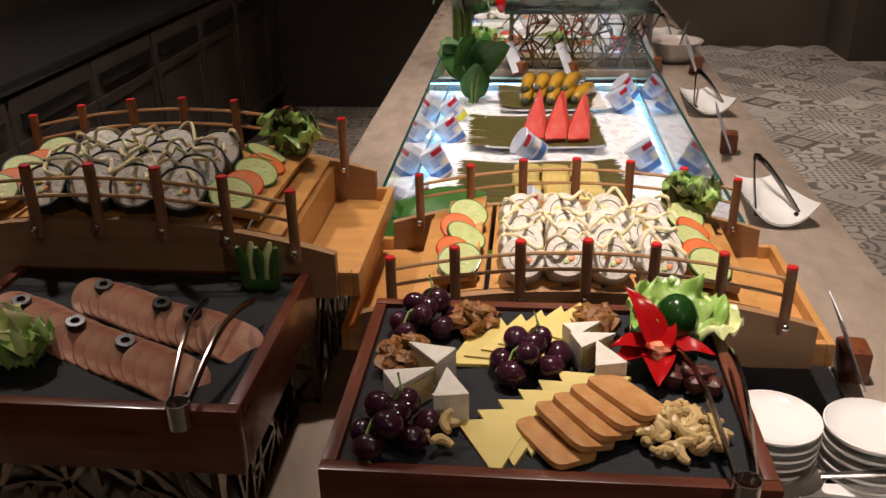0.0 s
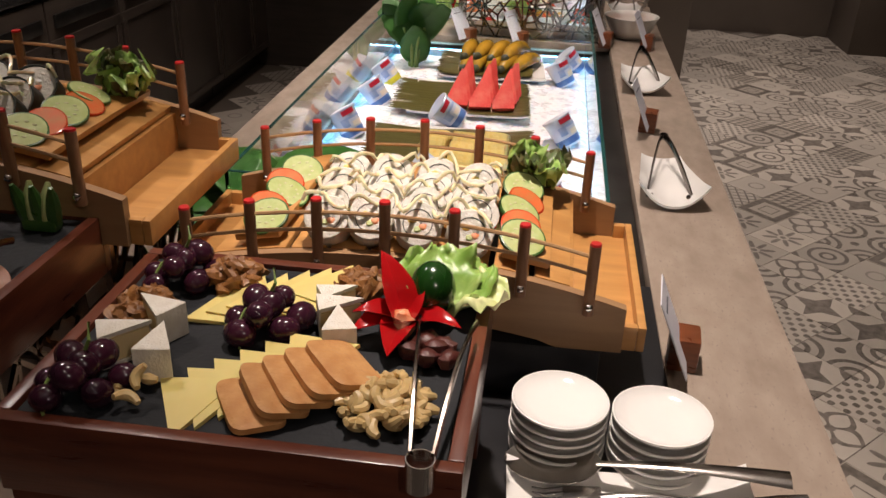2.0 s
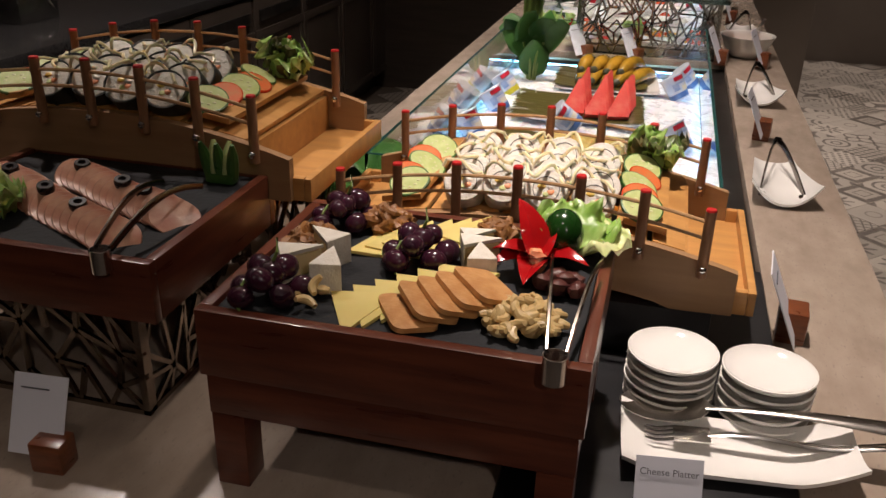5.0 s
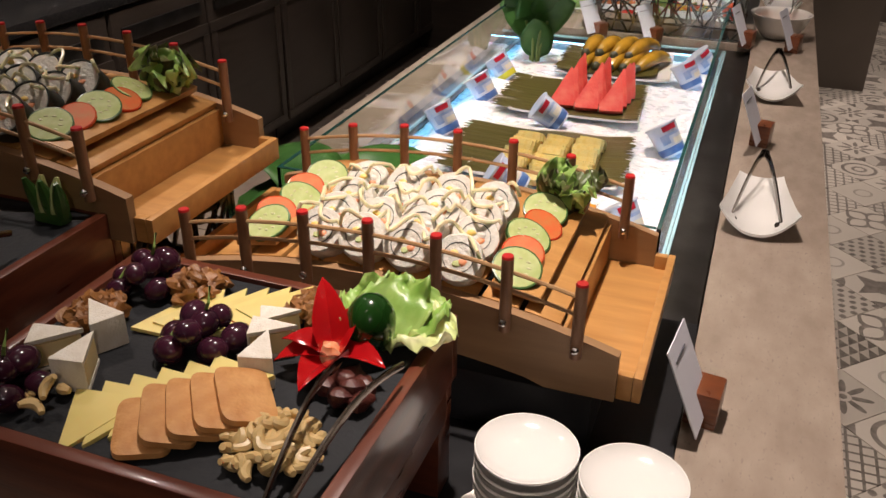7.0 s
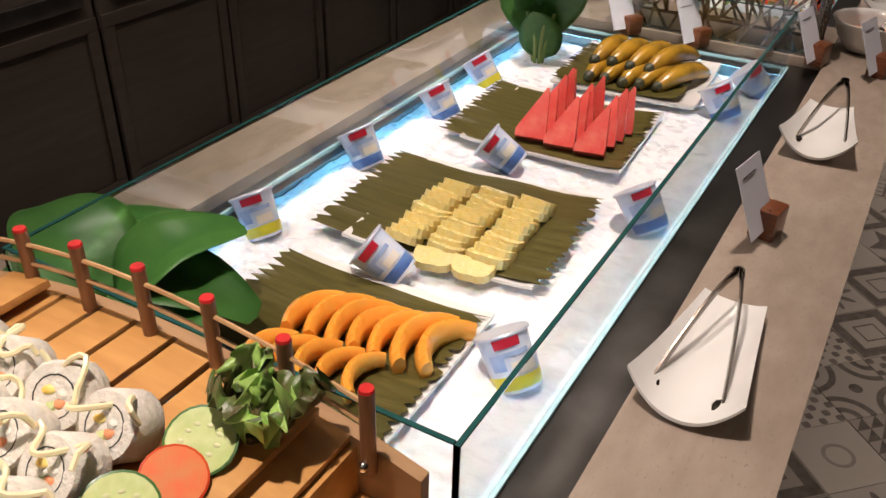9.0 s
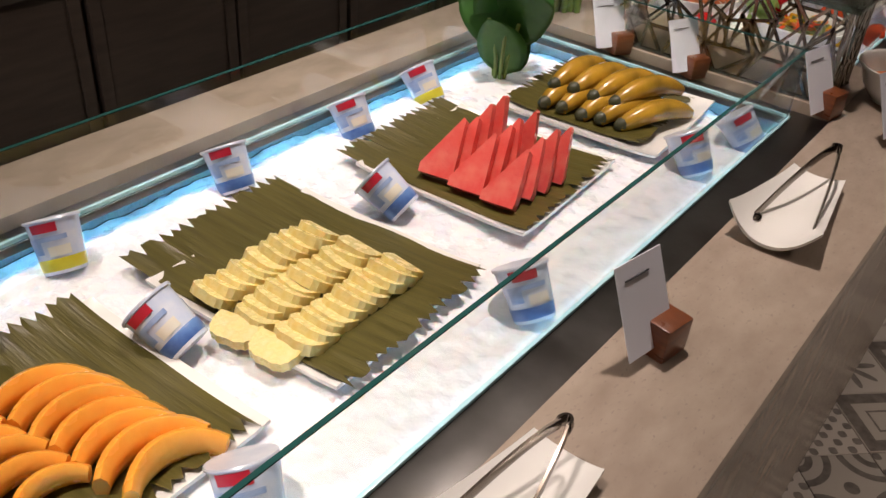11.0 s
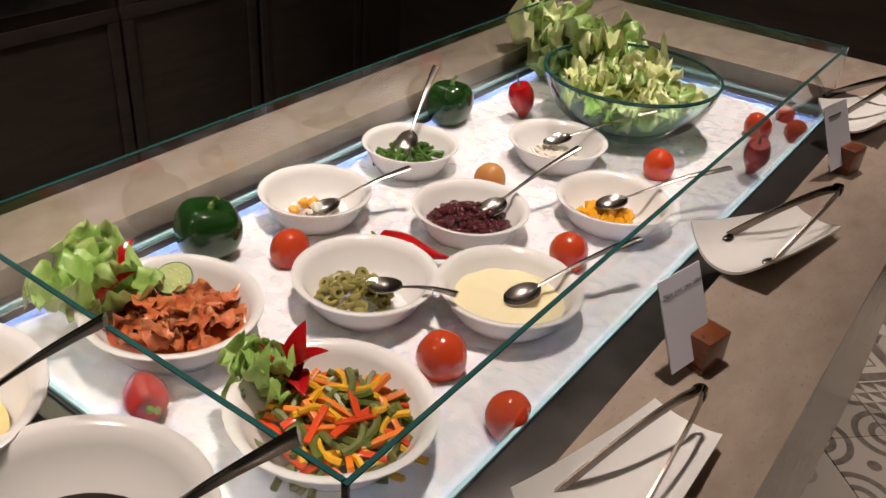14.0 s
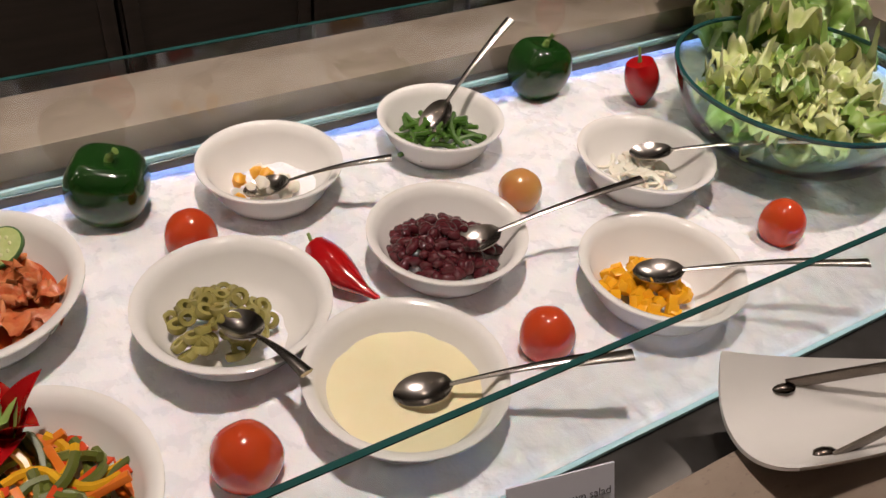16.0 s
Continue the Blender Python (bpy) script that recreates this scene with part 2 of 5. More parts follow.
# ---- the room ----
TOP = 0.90
FAR = 7.5
tagged(slab("floor", -2.5, 3.2, -3.0, FAR + 0.2, -0.12, -0.006, M_WALL), "grout bed under the patterned floor tiles", "floor", kind="structure")
tagged(slab("ceiling", -2.5, 3.2, -3.0, FAR + 0.2, CEIL, CEIL + 0.12, M_CEIL), "unseen ceiling, made pale to bounce light, with small downlights", "ceiling", kind="structure")
tagged(slab("wall_far", -2.5, 3.2, FAR, FAR + 0.15, -0.006, CEIL, M_WALL), "taupe plastered wall at the end of the walkway", "wall", kind="structure")
tagged(slab("wall_back", -2.5, 3.2, -3.15, -3.0, -0.006, CEIL, M_WALL), "taupe plastered wall behind the buffet", "wall", kind="structure")
tagged(slab("wall_left", -2.65, -2.5, -3.0, FAR, -0.006, CEIL, M_DARKWOOD), "dark panelled wall behind the service cabinets", "wall", kind="structure")
tagged(slab("wall_right", 3.2, 3.35, -3.0, FAR, -0.006, CEIL, M_WALL), "taupe plastered wall along the walkway", "wall", kind="structure")
tagged(slab("column_1", 0.62, 1.05, 5.55, 7.5, -0.006, CEIL, M_WALL, bevel=0.004), "dark taupe wall pier beside the walkway", "wall", kind="structure")
tagged(slab("column_2", 2.45, 3.2, 6.9, 7.5, -0.006, CEIL, M_WALL, bevel=0.004), "dark taupe wall pier in the corner", "wall", kind="structure")
tagged(slab("wall_end", -2.5, 0.62, 5.5, 5.65, -0.006, CEIL, M_DARKWOOD), "dark wall behind the far end of the buffet", "wall", kind="structure")

# ---- the buffet counter ----
XL, XR, Y0, Y1 = -0.388, 0.573, 0.46, 4.745
WX0, WX1 = -0.235, 0.338
CASES = [(1.245, 2.655), (2.985, 4.44)]
counter = thing("buffet_counter", pose(0, 0, 0), "long buffet counter with veined beige stone top and sunken ice wells", "counter", kind="structure")
bm = B()
SI0, SI1 = -0.268, 0.406
box(bm, SI1, XR, Y0, Y1, TOP - 0.04, TOP, 0.002)
part("stone_border", bm, M_STONE, counter)
part("stone_border", box(B(), XL, SI0, 1.20, Y1, TOP - 0.04, TOP, 0.002), M_STONE, counter)
part("stone_border", box(B(), SI0 + 0.001, SI1 - 0.001, 2.70, 2.955, TOP - 0.04, TOP, 0.002), M_STONE, counter)
part("stone_border", box(B(), SI0 + 0.001, SI1 - 0.001, 4.495, Y1, TOP - 0.04, TOP, 0.002), M_STONE, counter)
part("front_top", box(B(), -1.3, 0.119, Y0, 1.198, TOP - 0.04, TOP, 0.002), M_STONE, counter)
# real black slab, its left part drawn on for shade under the cheese box
part("black_inlay", box(B(), 0.120, SI1 - 0.001, Y0, 1.198, TOP - 0.04, TOP + 0.001, 0.001), M_SLAB, counter, "flush black slab inlay, widened to darken the shade under the cheese box")
part("carcass", box(B(), XL + 0.03, XR - 0.02, Y0 + 0.03, Y1 - 0.03, 0.0, 0.70), M_DARKWOOD, counter)
part("fascia", box(B(), XR - 0.018, XR - 0.004, Y0 + 0.01, Y1 - 0.01, 0.08, TOP - 0.041), M_STONE, counter)
part("carcass", box(B(), -1.28, XL + 0.029, Y0 + 0.03, 1.17, 0.0, TOP - 0.041), M_DARKWOOD, counter)


def pane(parent, x0, x1, y0, y1, z0, z1):
    ob = part("glass_pane", box(B(), x0, x1, y0, y1, z0, z1), M_GLASS, parent)
    ob.visible_shadow = False
    e = part("glass_edge", box(B(), x0 + 0.0004, x1 - 0.0004, y0 + 0.0004, y1 - 0.0004, z1 + 0.0002, z1 + 0.0012), M_EDGE, parent, "green polished glass edge")
    e.visible_shadow = False
    return ob


def ice_case(y0, y1, led, drop):
    c = thing("ice_display_case", pose(0, 0, 0), "glass-walled display case with a bed of crushed ice lit from below", "display case", "ice display cases")
    g, gz0, gz1 = 0.006, TOP - drop + 0.001, 1.004
    # steel rim round the well, its light strips hidden under the overhang
    o = 0.030
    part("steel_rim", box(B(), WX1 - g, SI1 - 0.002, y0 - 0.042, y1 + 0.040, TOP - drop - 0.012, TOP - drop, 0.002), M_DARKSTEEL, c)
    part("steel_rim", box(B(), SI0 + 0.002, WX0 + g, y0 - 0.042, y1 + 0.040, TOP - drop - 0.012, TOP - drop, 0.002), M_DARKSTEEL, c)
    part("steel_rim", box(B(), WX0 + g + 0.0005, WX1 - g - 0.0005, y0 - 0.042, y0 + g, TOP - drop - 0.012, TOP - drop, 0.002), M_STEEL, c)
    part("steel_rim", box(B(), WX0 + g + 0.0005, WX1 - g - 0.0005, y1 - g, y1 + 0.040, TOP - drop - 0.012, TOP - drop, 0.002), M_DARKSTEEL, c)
    zb, zt, w = 0.72, TOP - drop - 0.0125, 0.004
    part("basin", box(B(), WX0 - o - w, WX1 + o + w, y0 - o - w, y1 + o + w, zb - w, zb), M_STEEL, c)
    for a in ((WX0 - o - w, WX0 - o, y0 - o - w, y1 + o + w), (WX1 + o, WX1 + o + w, y0 - o - w, y1 + o + w), (WX0 - o, WX1 + o, y0 - o - w, y0 - o), (WX0 - o, WX1 + o, y1 + o, y1 + o + w)):
        part("basin_wall", box(B(), *a, zb, zt), M_STEEL, c)
    pane(c, WX1 - g, WX1, y0, y1, gz0, gz1)
    pane(c, WX0, WX0 + g, y0, y1, gz0, gz1)
    pane(c, WX0 + g + 0.0005, WX1 - g - 0.0005, y0, y0 + g, gz0, gz1)
    pane(c, WX0 + g + 0.0005, WX1 - g - 0.0005, y1 - g, y1, gz0, gz1)
    for a in ((WX0 - o + 0.001, WX0 - o + 0.004, y0, y1), (WX1 + o - 0.004, WX1 + o - 0.001, y0, y1), (WX0, WX1, y0 - o + 0.001, y0 - o + 0.004), (WX0, WX1, y1 + o - 0.004, y1 + o - 0.001)):
        part("light_strip", box(B(), *a, TOP - drop - 0.023, TOP - drop - 0.015), led, c, "glowing light strip")
    # pale aqua line that paints the cyan glow along the foot of the panes
    z = TOP - drop + 0.0004
    for a in ((WX1 + 0.0004, WX1 + 0.0056, y0, y1), (WX0 - 0.0056, WX0 - 0.0004, y0, y1), (WX0, WX1, y0 - 0.0056, y0 - 0.0004), (WX0, WX1, y1 + 0.0004, y1 + 0.0056)):
        part("glass_seal", box(B(), *a, z, z + 0.006, 0.001), M_SEAL, c, "pale aqua line painted for the glow at the glass base")
    # ice
    def f(u, v):
        x, y = WX0 - 0.029 + (WX1 - WX0 + 0.058) * u, y0 - 0.029 + (y1 - y0 + 0.058) * v
        edge = min(x - WX0, WX1 - x, y - y0, y1 - y) + 0.01
        z = 0.852 + 0.007 * noise.noise(Vector((x * 9, y * 9, 0))) + 0.0035 * noise.noise(Vector((x * 37, y * 37, 3))) + 0.0022 * noise.noise(Vector((x * 71, y * 71, 7)))
        return Vector((x, y, z - 0.018 * min(1, max(0, 1 - edge / 0.05)) ** 2))
    ice = tagged(part("crushed_ice", sheet(B(), 170, 380, f), M_ICE), "bed of white crushed ice filling the case", "ice", "ice display cases", "stuff")
    return c


ice_case(*CASES[0], M_LED, 0.019)
ice_case(*CASES[1], M_LED2, 0.034)


# ---- service cabinets behind ----
def service_cabinet(y0, y1):
    c = thing("service_cabinet", pose(0, 0, 0), "dark laminate service cabinet with recessed handles", "cabinet", "service cabinets")
    x = -1.62
    part("body", box(B(), -2.25, x, y0, y1, 0.10, 0.86), M_DARKWOOD, c)
    part("plinth", box(B(), -2.25, x - 0.05, y0, y1, 0.0, 0.10), M_DARKSTEEL, c)
    n = 2
    w = (y1 - y0) / n
    for i in range(n):
        a, b = y0 + i * w + 0.006, y0 + (i + 1) * w - 0.006
        d = part("door", box(B(), x + 0.001, x + 0.022, a, b, 0.12, 0.845, 0.003), M_DARKWOOD, c)
        for (ya, yb, za, zb) in ((a, b, 0.12, 0.16), (a, b, 0.66, 0.70), (a, a + 0.04, 0.161, 0.659), (b - 0.04, b, 0.161, 0.659)):
            part("door_moulding", box(B(), x + 0.0225, x + 0.029, ya, yb, za, zb, 0.002), M_DARKWOOD, d)
        part("handle", box(B(), x + 0.022, x + 0.034, a + 0.04, b - 0.04, 0.74, 0.79, 0.003), M_DARKSTEEL, d)
    return c


for k in range(-2, 5):
    service_cabinet(k * 1.1 + 0.3, k * 1.1 + 1.39)
tagged(slab("cabinet_worktop", -2.3, -1.59, -1.95, 5.48, 0.862, 0.90, M_CABTOP, bevel=0.003), "polished black worktop along the service cabinets", "worktop")


# ---- sushi bridges ----
def bridge_z(x):
    """Deck height over the bridge's middle."""
    return 0.098 - 0.55 * x * x


def sushi_bridge(m, label):
    b = thing("sushi_bridge", m, label, "serving stand", "sushi bridges")
    xs = [i * 0.0735 for i in range(-3, 4)]
    for y in (0.0, 0.275):
        pts = [(x, bridge_z(x) - 0.006) for x in [(-0.262 + 0.524 * i / 24) for i in range(25)]]
        pts += [(0.262, 0.0), (0.19, -0.001)] + [(x, 0.022 - 0.55 * x * x) for x in [(0.17 - 0.34 * i / 12) for i in range(13)]] + [(-0.19, -0.001), (-0.262, 0.0)]
        part("side_panel", prism(B(), pts, y - 0.006, y + 0.006), M_OAK, b)
        for x in xs:
            z = bridge_z(x) - 0.022
            p = part("post", tube(B(), [(x, y - 0.0135, z), (x, y - 0.0135, z + 0.082)], 0.0062, 10), M_POST, b)
            part("cap", tube(B(), [(x, y - 0.0135, z + 0.0822), (x, y - 0.0135, z + 0.0846)], [0.0064, 0.0056], 10), M_RED, p, "red painted end")
            part("bolt", ball(B(), (x, y - 0.021, z + 0.012), 0.0046, seg=8), M_CHROME, p, "chrome dome bolt")
        for dz in (0.026, 0.046):
            part("rail", tube(B(), [(x, y - 0.0135, bridge_z(x) + dz) for x in [(-0.2205 + 0.441 * i / 24) for i in range(25)]], 0.0022, 6), M_RAIL, b)
    # deck of cross slats
    for i in range(-4, 5):
        x = i * 0.045
        a = math.degrees(math.atan(-1.1 * x))
        mm = pose(x, 0.1375, bridge_z(x) - 0.009, 0, -a, 0)
        part("slat", box(B(), -0.0195, 0.0195, -0.131, 0.131, -0.004, 0.004, 0.0012, mm), M_BAMBOO, b)
    for s in (-1, 1):
        mm = Matrix.Diagonal((s, 1, 1, 1))
        part("garnish_plank", box(B(), -0.026, 0.026, 0.012, 0.262, -0.004, 0.004, 0.001, pose(0.150 * s, 0, bridge_z(0.15) + 0.008, 0, 10 * s, 0)), M_BAMBOO, b)
        t = part("end_tray", box(B(), 0.205, 0.286, 0.0065, 0.2685, 0.004, 0.012, 0.001, mm), M_BAMBOO, b)
        part("tray_lip", box(B(), 0.278, 0.287, 0.0, 0.275, 0.0, 0.030, 0.001, mm), M_BAMBOO, t)
        part("tray_back", box(B(), 0.192, 0.2045, 0.0065, 0.2685, 0.004, 0.062, 0.001, mm), M_BAMBOO, t)
        for yy in (0.0, 0.2645):
            part("tray_side", box(B(), 0.2625, 0.2775, yy, yy + 0.0105, 0.0, 0.030, 0.001, mm), M_BAMBOO, t)
    return b


sushi_bridge(pose(0.0775, 0.912, 0.971), "bamboo arched sushi bridge with red-capped posts and end trays")
sushi_bridge(pose(-0.464, 0.885, 1.060), "bamboo arched sushi bridge with red-capped posts raised on a stand")


# ---- slate boards on wooden boxes ----
def slate_box(m, label, legs):
    b = thing("slate_serving_box", m, label, "serving stand", "slate serving boxes")
    W, D = 0.347, 0.279
    t = 0.012
    for a in ((0, W, 0, t), (0, W, D - t, D), (0, t, t + 0.0004, D - t - 0.0004), (W - t, W, t + 0.0004, D - t - 0.0004)):
        part("frame_board", box(B(), *a, 0.125, 0.192, 0.0015), M_MAHOG, b)
    part("slate_board", box(B(), t + 0.001, W - t - 0.001, t + 0.001, D - t - 0.001, 0.170, 0.1875, 0.0012), M_SLATE, b, "matt black slate board")
    i = 0.004
    if legs:
        for a in ((i, W - i, i, i + t), (i, W - i, D - t - i, D - i), (i, i + t, t + i + 0.0004, D - t - i - 0.0004), (W - t - i, W - i, t + i + 0.0004, D - t - i - 0.0004)):
            part("apron", box(B(), *a, 0.082, 0.1245, 0.001), M_MAHOG, b)
        for x in (i + 0.0005, W - i - 0.0335):
            for y in (i + 0.0005, D - i - 0.0335):
                part("leg", box(B(), x + 0.0, x + 0.033, y, y + 0.033, 0.0, 0.0815, 0.002), M_MAHOG, b)
    return b


slate_box(pose(-0.146, 0.545, TOP), "mahogany box on legs with a black slate cheese board", True)
slate_box(pose(-0.578, 0.612, TOP), "mahogany box with a black slate cold-cut board on a metal stand", False)

# ---- food and tableware materials ----
M_CREAM = mat("cream_sauce", (0.74, 0.62, 0.30), 0.3, second=(0.66, 0.52, 0.20), scale=60, bump=0.1, sss=0.2)
M_MAYO = mat("mayonnaise", (0.82, 0.74, 0.48), 0.3, second=(0.79, 0.70, 0.43), scale=30, sss=0.2)
M_RICE = mat("sushi_rice", (0.74, 0.70, 0.62), 0.45, second=(0.62, 0.58, 0.50), scale=170, bump=0.9, fine=260, sss=0.15)
M_NORI = mat("nori", (0.022, 0.026, 0.024), 0.5, second=(0.045, 0.050, 0.042), scale=80, bump=0.2)
M_CRAB = mat("crab_stick", (0.75, 0.20, 0.06), 0.45, second=(0.8, 0.5, 0.3), scale=120)
M_EGGY = mat("yellow_filling", (0.80, 0.45, 0.05), 0.4, second=(0.75, 0.6, 0.2), scale=90, sss=0.2)
M_CUCF = mat("cucumber_flesh", (0.40, 0.47, 0.17), 0.5, second=(0.52, 0.57, 0.27), scale=70, bump=0.1, sss=0.25, spec=0.2)
M_CUCS = mat("cucumber_skin", (0.035, 0.10, 0.02), 0.3, second=(0.06, 0.15, 0.03), scale=60, bump=0.1)
M_SEED = mat("cucumber_seeds", (0.56, 0.56, 0.30), 0.3, second=(0.46, 0.47, 0.22), scale=150)
M_TOMF = mat("tomato_flesh", (0.66, 0.13, 0.04), 0.5, second=(0.52, 0.20, 0.06), scale=60, bump=0.1, sss=0.2, spec=0.2)
M_TOM = mat("tomato_skin", (0.58, 0.035, 0.015), 0.14, second=(0.62, 0.09, 0.02), scale=9, coat=0.3, sss=0.1, island=0.2)
M_TOM2 = mat("pale_tomato_skin", (0.55, 0.16, 0.06), 0.18, second=(0.5, 0.30, 0.08), scale=9, coat=0.3, sss=0.1)
M_CHILI = mat("red_chili", (0.46, 0.008, 0.008), 0.14, second=(0.36, 0.006, 0.01), scale=20, coat=0.4)
M_GRPEP = mat("green_pepper", (0.007, 0.032, 0.005), 0.16, second=(0.012, 0.052, 0.008), scale=14, coat=0.4)
M_STEMG = mat("green_stem", (0.13, 0.22, 0.04), 0.4, second=(0.20, 0.28, 0.07), scale=30, bump=0.1)
M_LEAF = mat("dark_leaf", (0.030, 0.108, 0.020), 0.42, second=(0.055, 0.155, 0.030), scale=24, bump=0.3, fine=90, island=0.3, spec=0.3)
M_LEAF2 = mat("grey_leaf", (0.06, 0.11, 0.05), 0.45, second=(0.28, 0.32, 0.25), scale=16, bump=0.2, island=0.3)
M_LETT = mat("lettuce", (0.18, 0.36, 0.05), 0.35, second=(0.40, 0.54, 0.16), scale=26, bump=0.4, fine=90, sss=0.15, island=0.25)
M_LETTD = mat("dark_lettuce", (0.05, 0.13, 0.02), 0.35, second=(0.10, 0.05, 0.03), scale=40, bump=0.4, island=0.25)
M_ROMA = mat("pale_lettuce", (0.80, 0.80, 0.42), 0.35, second=(0.52, 0.64, 0.18), scale=22, bump=0.3, sss=0.2, island=0.25)
M_BLEAF = mat("banana_leaf", (0.110, 0.092, 0.022), 0.34, second=(0.060, 0.052, 0.012), scale=8, stretch=(1, 14, 1), bump=0.35, fine=24, detail=6)
M_PINE = mat("pineapple", (0.74, 0.56, 0.16), 0.28, second=(0.82, 0.72, 0.36), scale=60, bump=0.8, fine=130, sss=0.25, island=0.15)
M_MELON = mat("watermelon_flesh", (0.78, 0.085, 0.075), 0.16, second=(0.82, 0.19, 0.15), scale=45, bump=0.3, fine=160, sss=0.25, island=0.15)
M_CANT = mat("cantaloupe", (0.84, 0.34, 0.042), 0.26, second=(0.86, 0.42, 0.07), scale=30, bump=0.2, fine=120, sss=0.25, island=0.12)
M_BAN = mat("banana_skin", (0.50, 0.27, 0.022), 0.24, second=(0.17, 0.105, 0.015), scale=16, coat=0.3, stretch=(1, 1, 1), bump=0.15, detail=6, island=0.15)
M_BANTIP = mat("banana_tip", (0.025, 0.022, 0.010), 0.5, second=(0.05, 0.05, 0.015), scale=30)
M_CUPW = mat("cup_plastic", (0.78, 0.80, 0.86), 0.25, second=(0.55, 0.64, 0.82), scale=28, mix=0.9)
M_CUPB = mat("cup_blue_print", (0.06, 0.13, 0.38), 0.28, second=(0.15, 0.28, 0.55), scale=50)
M_CUPP = mat("cup_pale_print", (0.22, 0.34, 0.62), 0.28, second=(0.40, 0.50, 0.72), scale=60)
M_CUPY = mat("cup_yellow_print", (0.66, 0.62, 0.05), 0.28, second=(0.6, 0.5, 0.04), scale=50)
M_CUPR = mat("cup_red_print", (0.55, 0.02, 0.05), 0.28, second=(0.48, 0.02, 0.04), scale=50)
M_FOIL = mat("cup_lid", (0.70, 0.72, 0.78), 0.3, 0.2, second=(0.5, 0.55, 0.66), scale=30)
M_CARD = mat("white_card", (0.74, 0.74, 0.80), 0.55, second=(0.70, 0.70, 0.76), scale=10)
M_INK = mat("ink", (0.10, 0.10, 0.12), 0.6)
M_BLOCK = mat("block_wood", (0.22, 0.065, 0.022), 0.3, second=(0.12, 0.035, 0.014), scale=40, stretch=(1, 1, 5), bump=0.1, coat=0.3)
M_GRAPE = mat("black_grape", (0.016, 0.005, 0.012), 0.16, second=(0.055, 0.012, 0.026), scale=14, coat=0.3, island=0.4)
M_WALN = mat("walnut", (0.34, 0.15, 0.04), 0.42, second=(0.18, 0.07, 0.02), scale=60, bump=0.5, island=0.3)
M_CASH = mat("cashew", (0.62, 0.46, 0.22), 0.4, second=(0.52, 0.36, 0.15), scale=50, bump=0.15, sss=0.1, island=0.2)
M_BRIE = mat("brie_paste", (0.74, 0.60, 0.33), 0.4, second=(0.66, 0.50, 0.24), scale=40, bump=0.15, sss=0.2)
M_RIND = mat("brie_rind", (0.78, 0.74, 0.66), 0.7, second=(0.66, 0.60, 0.50), scale=60, bump=0.5)
M_CHED = mat("pale_cheese", (0.72, 0.60, 0.22), 0.38, second=(0.68, 0.54, 0.17), scale=16, bump=0.08, sss=0.2, island=0.1)
M_CRACK = mat("cracker", (0.62, 0.33, 0.12), 0.6, second=(0.48, 0.21, 0.06), scale=70, bump=0.6, fine=200, island=0.12)
M_DATE = mat("dried_fruit", (0.06, 0.012, 0.012), 0.35, second=(0.10, 0.03, 0.02), scale=60, bump=0.5)
M_HAM = mat("cold_cut", (0.40, 0.135, 0.080), 0.35, second=(0.60, 0.36, 0.24), scale=34, bump=0.2, sss=0.15, island=0.2)
M_OLIVEB = mat("black_olive", (0.012, 0.010, 0.010), 0.2, second=(0.02, 0.016, 0.016), scale=30, coat=0.3)
M_OLIVEG = mat("green_olive", (0.235, 0.205, 0.05), 0.25, second=(0.34, 0.30, 0.10), scale=40, sss=0.1, island=0.2)
M_BEAN = mat("kidney_bean", (0.045, 0.006, 0.010), 0.16, second=(0.085, 0.012, 0.016), scale=30, coat=0.3, island=0.3)
M_KIM = mat("kimchi_cabbage", (0.66, 0.26, 0.10), 0.2, second=(0.46, 0.065, 0.018), scale=40, bump=0.4, sss=0.15, island=0.25)
M_KIMS = mat("chili_sauce", (0.42, 0.05, 0.012), 0.18, second=(0.5, 0.09, 0.02), scale=50, bump=0.2)
M_CARROT = mat("carrot", (0.72, 0.20, 0.02), 0.3, second=(0.62, 0.15, 0.015), scale=40, island=0.15)
M_GBEAN = mat("cooked_green_bean", (0.09, 0.12, 0.02), 0.3, second=(0.13, 0.15, 0.03), scale=40, island=0.2)
M_LBEAN = mat("leaf_green_bean", (0.05, 0.13, 0.02), 0.25, second=(0.09, 0.19, 0.03), scale=40, island=0.25)
M_YPEP = mat("yellow_pepper", (0.74, 0.44, 0.02), 0.25, second=(0.66, 0.34, 0.02), scale=30, island=0.15)
M_CORN = mat("mango_cube", (0.80, 0.42, 0.015), 0.25, second=(0.72, 0.34, 0.01), scale=40, sss=0.2, island=0.15)
M_YOLK = mat("egg_yolk", (0.80, 0.34, 0.02), 0.35, second=(0.85, 0.45, 0.05), scale=40)
M_EGGW = mat("egg_white", (0.82, 0.78, 0.68), 0.3, second=(0.78, 0.72, 0.6), scale=30, sss=0.2)
M_ONION = mat("white_salad", (0.74, 0.72, 0.62), 0.3, second=(0.66, 0.62, 0.5), scale=40, sss=0.2)
M_SOY = mat("dark_sauce", (0.008, 0.005, 0.003), 0.04, second=(0.014, 0.008, 0.004), scale=5, spec=0.28)
M_PINK = mat("pink_dressing", (0.78, 0.30, 0.15), 0.22, second=(0.72, 0.25, 0.12), scale=18, sss=0.2)
M_SHELF = glass("tinted_glass", (0.50, 0.64, 0.60), 0.22)
M_LATT = mat("lattice_metal", (0.36, 0.31, 0.26), 0.22, 1.0, second=(0.24, 0.20, 0.17), scale=30, bump=0.05)
RN = random.Random(11)


def rnd(a, b):
    return RN.uniform(a, b)


